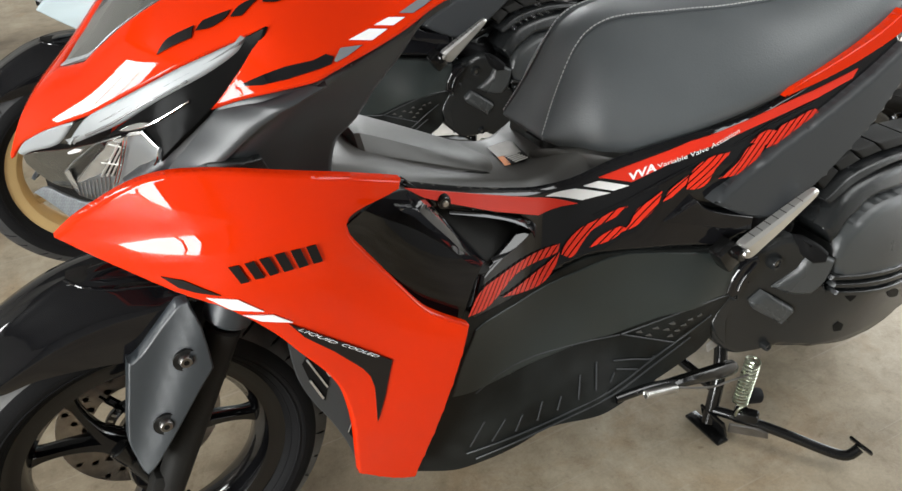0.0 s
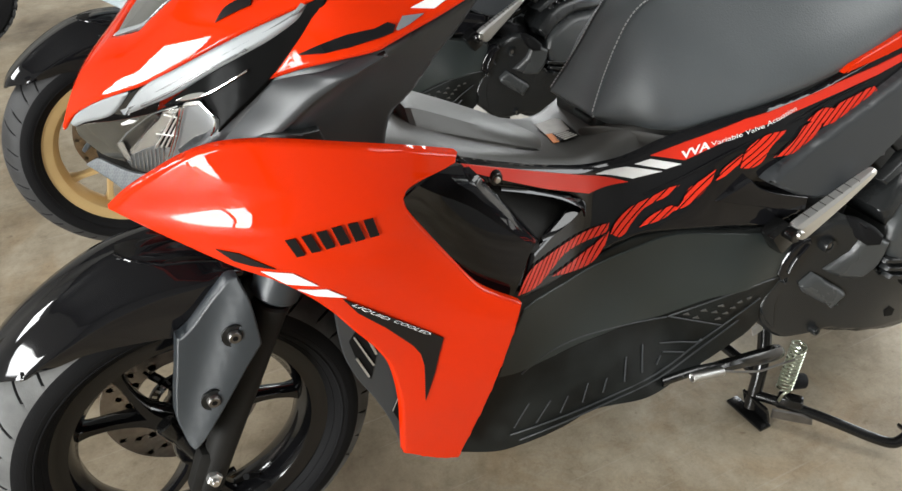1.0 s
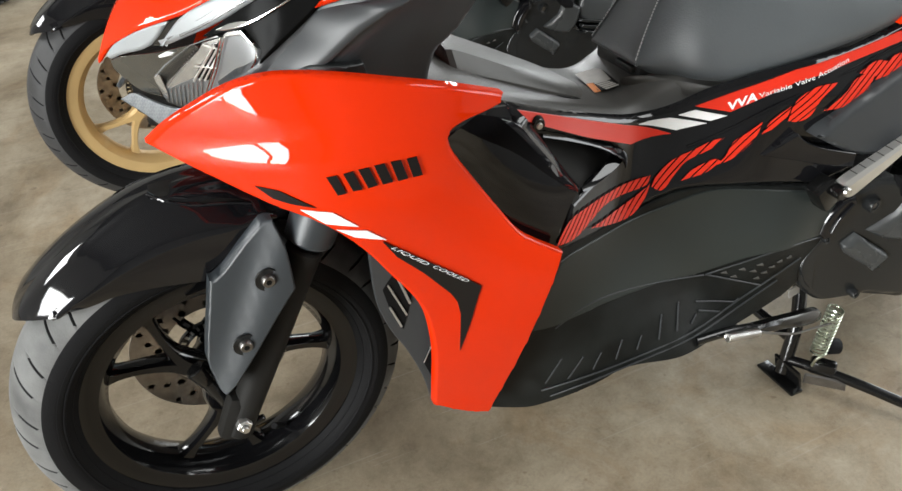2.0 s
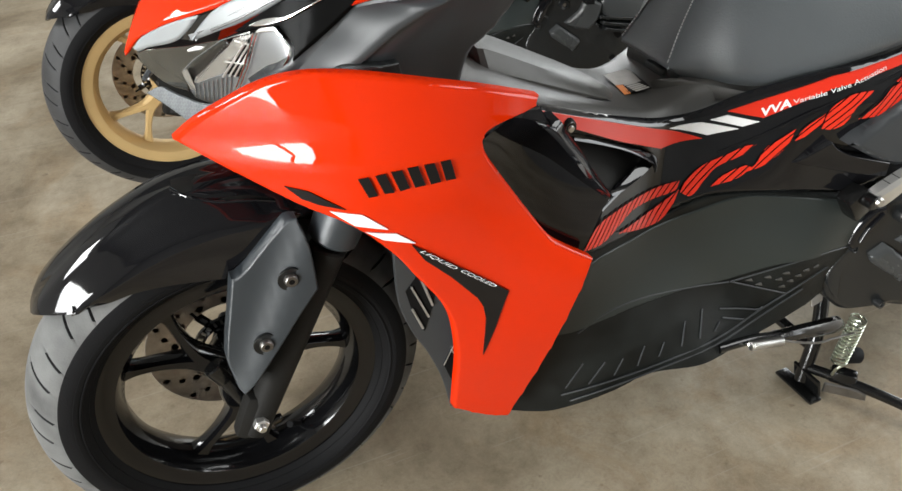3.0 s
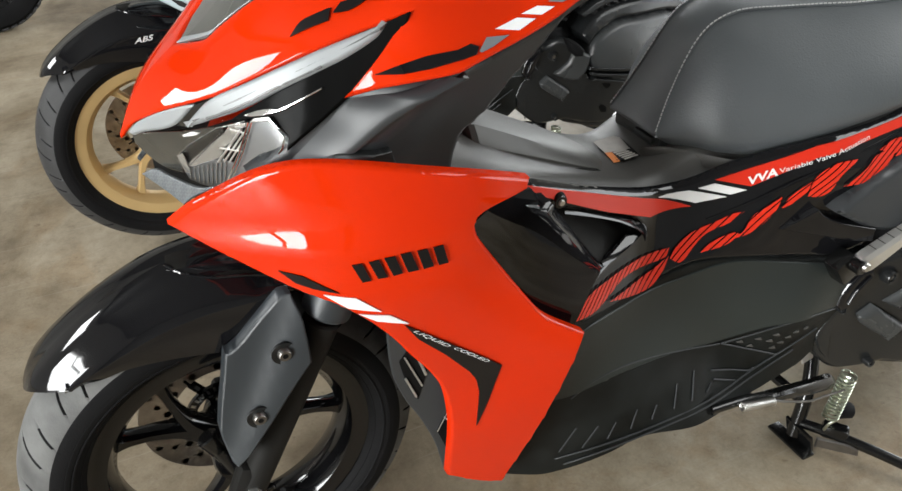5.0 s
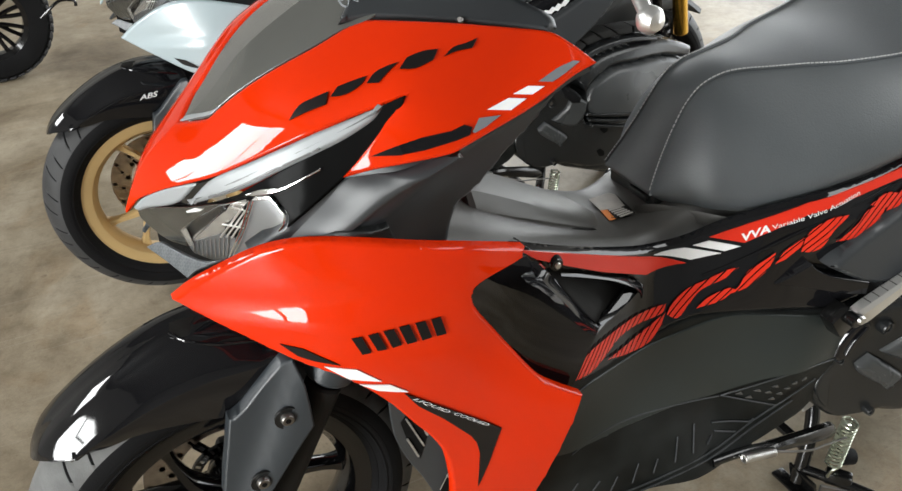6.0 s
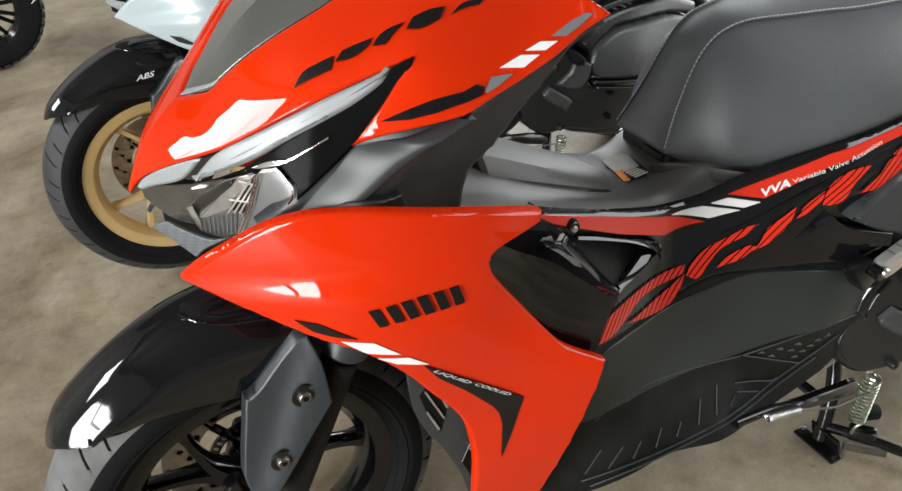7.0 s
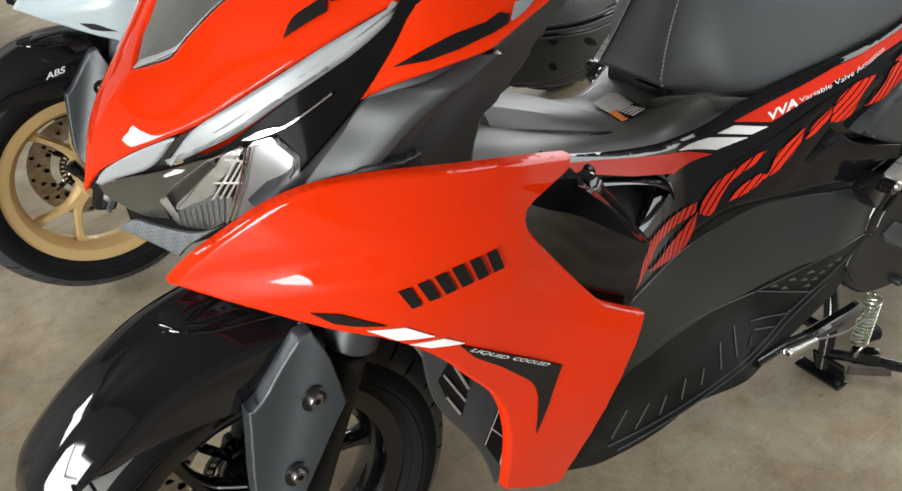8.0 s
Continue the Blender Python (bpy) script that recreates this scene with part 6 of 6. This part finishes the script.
    for shape in ([(0.9737, 0.5536), (1.0082, 0.5668), (1.0248, 0.5532), (0.9942, 0.5329)], [(1.0127, 0.5676), (1.0514, 0.5762), (1.0686, 0.5608), (1.0292, 0.5523)], [(1.0560, 0.5769), (1.0975, 0.5793), (1.1132, 0.5650), (1.0732, 0.5615)], [(1.1022, 0.5792), (1.1595, 0.5787), (1.1586, 0.5633), (1.1180, 0.5639)], [(1.1640, 0.5780), (1.22, 0.5730), (1.22, 0.5580), (1.1630, 0.5633)]):
        part("duct_segment", sheet(CASE_SKIN, shape, lift=0.004, thick=0.05, edge=0.004, steps=2, cell=0.05), DUCT, root, "ribbed matt black air duct")
    part("duct_rail", sheet(CASE_SKIN, [(0.9908, 0.5201), (1.0372, 0.5413), (1.0954, 0.5525), (1.1553, 0.5545), (1.23, 0.545), (1.23, 0.535), (1.1546, 0.5440), (1.1000, 0.5414), (1.0446, 0.5297), (1.0001, 0.5125)], lift=0.008, thick=0.05, edge=0.004, steps=3, cell=0.05), ENGINE_DARK, root)
    part("frame_tube", tube([(0.86, -0.20, 0.475), (0.95, -0.215, 0.50), (1.05, -0.21, 0.53)], 0.012, 12), BLACK_STEEL, root)
    part("air_hose", tube([(0.90, -0.20, 0.48), (0.945, -0.225, 0.462), (0.975, -0.215, 0.45), (1.0, -0.18, 0.46)], 0.020, 14), RUBBER, root)
    for s in (-1, 1):
        a, b = Vector((0.834, 0.270 * s, 0.478)), Vector((0.941, 0.291 * s, 0.561))
        d = (b - a).normalized()
        o = Vector((0, s, 0))
        n = d.cross(o).normalized() * s
        secs = []
        for f, w, h in ((0, 0.011, 0.009), (0.06, 0.0178, 0.011), (0.25, 0.0160, 0.011), (0.55, 0.0118, 0.010), (0.93, 0.0066, 0.007), (1.0, 0.004, 0.004)):
            c = a.lerp(b, f)
            secs.append([c + n * w * p + o * h * q for p, q in ((-1, -0.6), (-0.6, -1), (0.6, -1), (1, -0.6), (1, 0.6), (0.6, 1), (-0.6, 1), (-1, 0.6))])
        peg = part("passenger_footrest", loft(secs, fine=3), ALU, root, "cast aluminium folding footrest", smooth=30)
        # thin dark bars stand for the small black notches along the edge
        for k in range(7):
            c = a.lerp(b, 0.2 + 0.1 * k) + n * (0.0158 - 0.0014 * k)
            part("tread_notch", tube([c - o * 0.007, c + o * 0.006], 0.0013, 6), DARK_STEEL, peg)
        bm = block((0.035, 0.03, 0.045), Matrix.Translation((0.822, 0.255 * s, 0.472)) @ Matrix.Rotation(radians(-35), 4, "Y"), 0.006)
        rod((0.824, 0.262 * s, 0.484), (0.824, 0.285 * s, 0.484), 0.010, bm=bm)
        bracket = part("footrest_bracket", bm, BLACK_STEEL, root)
        part("pivot_bolt", rod((0.828, 0.284 * s, 0.487), (0.828, 0.289 * s, 0.487), 0.007, 0.006, 14), STEEL, bracket)
    part("engine_block", block((0.50, 0.26, 0.20), Matrix.Translation((1.02, 0, 0.34)), 0.04), ENGINE, root)
    w = wheel("rear_wheel", root, (1.35, 0, 0.30), 0.278, 0.14, RIM_BLACK, "black cast rear wheel with wide tyre", disc=False, phase=10)
    secs = []
    for deg, r, deep in ((50, 0.292, 0.02), (70, 0.298, 0.045), (95, 0.303, 0.065), (120, 0.308, 0.075), (150, 0.312, 0.07), (170, 0.312, 0.05)):
        a = radians(deg)
        half = [(r - deep, 0.086), (r - 0.018, 0.090), (r - 0.005, 0.082), (r, 0.055)]
        ring = [(q, -y) for q, y in half] + [(r + 0.002, 0)] + [(q, y) for q, y in half[::-1]]
        secs.append([(1.35 + q * math.cos(a), y, 0.30 + q * math.sin(a)) for q, y in ring])
    bm = loft(secs, closed=False, cap=False, fine=3)
    bmesh.ops.solidify(bm, geom=bm.faces[:], thickness=0.005)
    part("rear_mudguard", bm, BLACK_MATT, root)
    for s in (-1, 1):
        a, b = Vector((1.36, 0.165 * s, 0.34)), Vector((1.30, 0.165 * s, 0.63))
        shock = part("rear_shock", rod(a, b, 0.013, seg=14), BLACK_STEEL, root, "rear shock absorber with gold reservoir")
        part("shock_spring", spring(a.lerp(b, 0.12), a.lerp(b, 0.7), 0.026, 0.005, 8), BLACK_STEEL, shock)
        part("reservoir", rod((1.385, 0.18 * s, 0.50), (1.365, 0.18 * s, 0.62), 0.020, seg=20), GOLD, shock, "gold anodised reservoir")


def stands(root):
    leg = [(0.985, -0.13, 0.21), (0.965, -0.165, 0.15), (0.945, -0.188, 0.10), (0.921, -0.203, 0.018)]
    bm = tube(leg, 0.0125, 14)
    tube([(p[0], -p[1], p[2]) for p in leg], 0.0125, 14, bm)
    rod((0.985, -0.15, 0.21), (0.985, 0.15, 0.21), 0.014, bm=bm)
    rod((0.945, -0.185, 0.075), (0.945, 0.185, 0.075), 0.010, bm=bm)
    cs = part("centre_stand", bm, BLACK_STEEL, root, "black enamelled tubular centre stand")
    for s in (-1, 1):
        bm = block((0.026, 0.088, 0.006), Matrix.Translation((0.918, 0.204 * s, 0.004)), 0.002)
        block((0.006, 0.060, 0.045), Matrix.Translation((0.925, 0.212 * s, 0.026)) @ Matrix.Rotation(radians(-18), 4, "Y"), 0.002, bm)
        part("stand_foot", bm, BLACK_STEEL, cs)
    cs.location = (0.006, 0.014, 0.0)
    part("stand_lever", tube([(0.928, -0.205, 0.047), (0.955, -0.245, 0.047), (1.0, -0.31, 0.040), (1.04, -0.37, 0.031), (1.06, -0.395, 0.032), (1.078, -0.402, 0.047)], 0.0095, 14), BLACK_STEEL, cs)
    part("lever_pad", block((0.012, 0.045, 0.006), Matrix.Translation((1.081, -0.402, 0.051)) @ Matrix.Rotation(radians(60), 4, "Y"), 0.002), BLACK_STEEL, cs)
    part("gusset_plate", prism([(0, 0), (0.07, 0.004), (0.068, 0.018), (0.05, 0.024), (0, 0.022)], 0.004, Matrix.Translation((0.93, -0.243, 0.02)) @ Matrix.Rotation(radians(-48), 4, "Z")), DARK_STEEL, cs, "dull zinc gusset plate")
    part("rubber_stop", rod((0.975, -0.232, 0.083), (1.0, -0.243, 0.080), 0.016, 0.014, 18), RUBBER, cs)
    part("clamp", block((0.045, 0.024, 0.028), Matrix.Translation((0.962, -0.250, 0.052)) @ Matrix.Rotation(radians(-52), 4, "Z"), 0.006), BLACK_STEEL, cs)
    part("stand_spring", spring((0.964, -0.240, 0.181), (0.951, -0.240, 0.083), 0.0125, 0.0021, 13.5), ZINC, cs, "zinc-plated coil spring")
    part("spring_hook", tube([(0.951, -0.252, 0.086), (0.942, -0.248, 0.078), (0.940, -0.244, 0.060)], 0.0026, 8), ZINC, cs)
    arm = tube([(0.655, -0.235, 0.247), (0.72, -0.238, 0.243), (0.79, -0.243, 0.230)], 0.0075, 12)
    loft([[(x, y + 0.010 * p, z + h * q) for p, q in ((-1, -0.5), (-0.5, -1), (0.5, -1), (1, -0.5), (1, 0.5), (0.5, 1), (-0.5, 1), (-1, 0.5))] for x, y, z, h in ((0.755, -0.242, 0.236, 0.007), (0.80, -0.243, 0.228, 0.011), (0.86, -0.240, 0.212, 0.014), (0.90, -0.234, 0.198, 0.015), (0.92, -0.228, 0.190, 0.010))], arm, fine=3)
    part("drain_tab", block((0.022, 0.003, 0.020), Matrix.Translation((0.900, -0.19, 0.218)) @ Matrix.Rotation(radians(-15), 4, "Y"), 0.001), VINYL_PALE, root, "pale plastic drain tab")
    ss = part("side_stand", arm, BLACK_STEEL, root, "black side stand folded up under the cover")
    part("stand_spring", spring((0.700, -0.252, 0.249), (0.762, -0.254, 0.236), 0.0062, 0.0018, 18), STEEL, ss, "bright steel coil spring")
    part("spring_rod", tube([(0.762, -0.254, 0.236), (0.80, -0.254, 0.217), (0.850, -0.252, 0.194), (0.885, -0.250, 0.187), (0.937, -0.247, 0.176)], 0.0019, 8), DARK_STEEL, ss)


def scooter(label, at, pal):
    root = new("scooter")
    tagged(root, label, "scooter", "parked scooters")
    front_end(root, pal)
    front = set(root.children)
    body(root, pal)
    seat(root)
    bars(root, pal)
    engine(root)
    for ob in set(root.children) - front:
        ob.location.z -= pal["sag"]
    stands(root)
    root.matrix_world = Matrix.Translation(at)
    return root


scooter("bright red sports scooter with black covers on its centre stand", (0, 0, 0),
        dict(paint=RED, rim=RIM_BLACK, rim_label="black three-armed cast wheel", fairing_label="bright red gloss side fairing", cowl_label="bright red gloss front cowl", marks=True, abs=False, phase=18, tread=RUBBER_DUSTY, valve=-64.0, sag=0.0))
scooter("pale grey-blue sports scooter with gold wheels, parked", (0.05, 1.03, 0),
        dict(paint=WHITE_PAINT, rim=RIM_GOLD, rim_label="matt gold three-armed cast wheel", fairing_label="pale grey-blue gloss side fairing", cowl_label="pale grey-blue gloss front cowl", marks=False, abs=True, phase=101, tread=RUBBER_WORN, valve=-40.0, sag=0.025))


def third_bike(at):
    """A motorcycle farther off, of which only the front wheel and fork show: knobbly tyre, black multi-spoke rim."""
    root = new("motorcycle")
    tagged(root, "black motorcycle with a knobbly tyre parked at the back", "motorcycle")
    m = Matrix.Translation(Vector((0, 0, 0.26)))
    rim = part("wheel", lathe([(0.165, -0.04), (0.168, -0.036), (0.150, -0.02), (0.150, 0.02), (0.168, 0.036), (0.165, 0.04), (0.145, 0.03), (0.140, 0), (0.145, -0.03)], 64), RIM_BLACK, root, "black multi-spoke cast wheel")
    rim.matrix_local = m
    bm = lathe([(0.012, -0.05), (0.05, -0.045), (0.05, 0.045), (0.012, 0.05)], 32)
    part("hub", bm, RIM_BLACK, rim)
    for k in range(5):
        a = radians(72 * k)
        part("hub_bolt", rod((0.032 * math.cos(a), -0.046, 0.032 * math.sin(a)), (0.032 * math.cos(a), -0.054, 0.032 * math.sin(a)), 0.006, seg=8), STEEL, rim)
    part("axle_end", rod((0, -0.05, 0), (0, -0.075, 0), 0.012, seg=8), STEEL, rim)
    for k in range(10):
        a = radians(36 * k + 8)
        u, v = Vector((math.cos(a), 0, math.sin(a))), Vector((-math.sin(a), 0, math.cos(a)))
        bm = tube([u * 0.045, u * 0.10 + v * 0.012, u * 0.148 + v * 0.018], 0.0095, 8)
        tube([u * 0.045, u * 0.10 - v * 0.012, u * 0.148 - v * 0.018], 0.0095, 8, bm)
        part("spoke", bm, RIM_BLACK, rim)
    tyre = part("tyre", lathe([(0.165, -0.045), (0.20, -0.055), (0.235, -0.050), (0.252, -0.03), (0.256, 0), (0.252, 0.03), (0.235, 0.05), (0.20, 0.055), (0.165, 0.045)], 96), RUBBER, rim, "black knobbly tyre")
    for k in range(42):
        a = 2 * math.pi * k / 42
        for y in (-0.036, -0.012, 0.012, 0.036):
            r = 0.258 - abs(y) * 0.22
            part("tread_block", block((0.010, 0.021, 0.029), Matrix.Rotation(-a - (0.07 if abs(y) > 0.02 else 0), 4, "Y") @ Matrix.Translation((r, y, 0)), 0.003, seg=1), RUBBER_WORN, tyre)
    for s in (-1, 1):
        part("fork_leg", rod((0.0, 0.085 * s, 0.24), (0.20, 0.085 * s, 0.70), 0.022, seg=16), BLACK_STEEL, root)
    part("body", loft([[(x, y * w, z + q * h) for y, q in ((-1, -0.5), (-0.7, -1), (0.7, -1), (1, -0.5), (1, 0.5), (0.6, 1), (-0.6, 1), (-1, 0.5))] for x, w, z, h in ((0.12, 0.08, 0.74, 0.06), (0.25, 0.16, 0.78, 0.16), (0.6, 0.15, 0.62, 0.16), (1.0, 0.15, 0.70, 0.12), (1.4, 0.10, 0.78, 0.07))], fine=3), BLACK_GLOSS, root)
    part("side_lever", tube([(0.22, -0.14, 0.27), (0.265, -0.15, 0.305), (0.31, -0.15, 0.330), (0.36, -0.15, 0.322), (0.363, -0.15, 0.300)], 0.0065, 8), BLACK_STEEL, root)
    wheel("rear_wheel", root, (1.28, 0, 0.268), 0.262, 0.12, RIM_BLACK, "black rear wheel", disc=False)
    root.matrix_world = Matrix.Translation(at)
    return root


third_bike((-0.41, 3.02, 0))
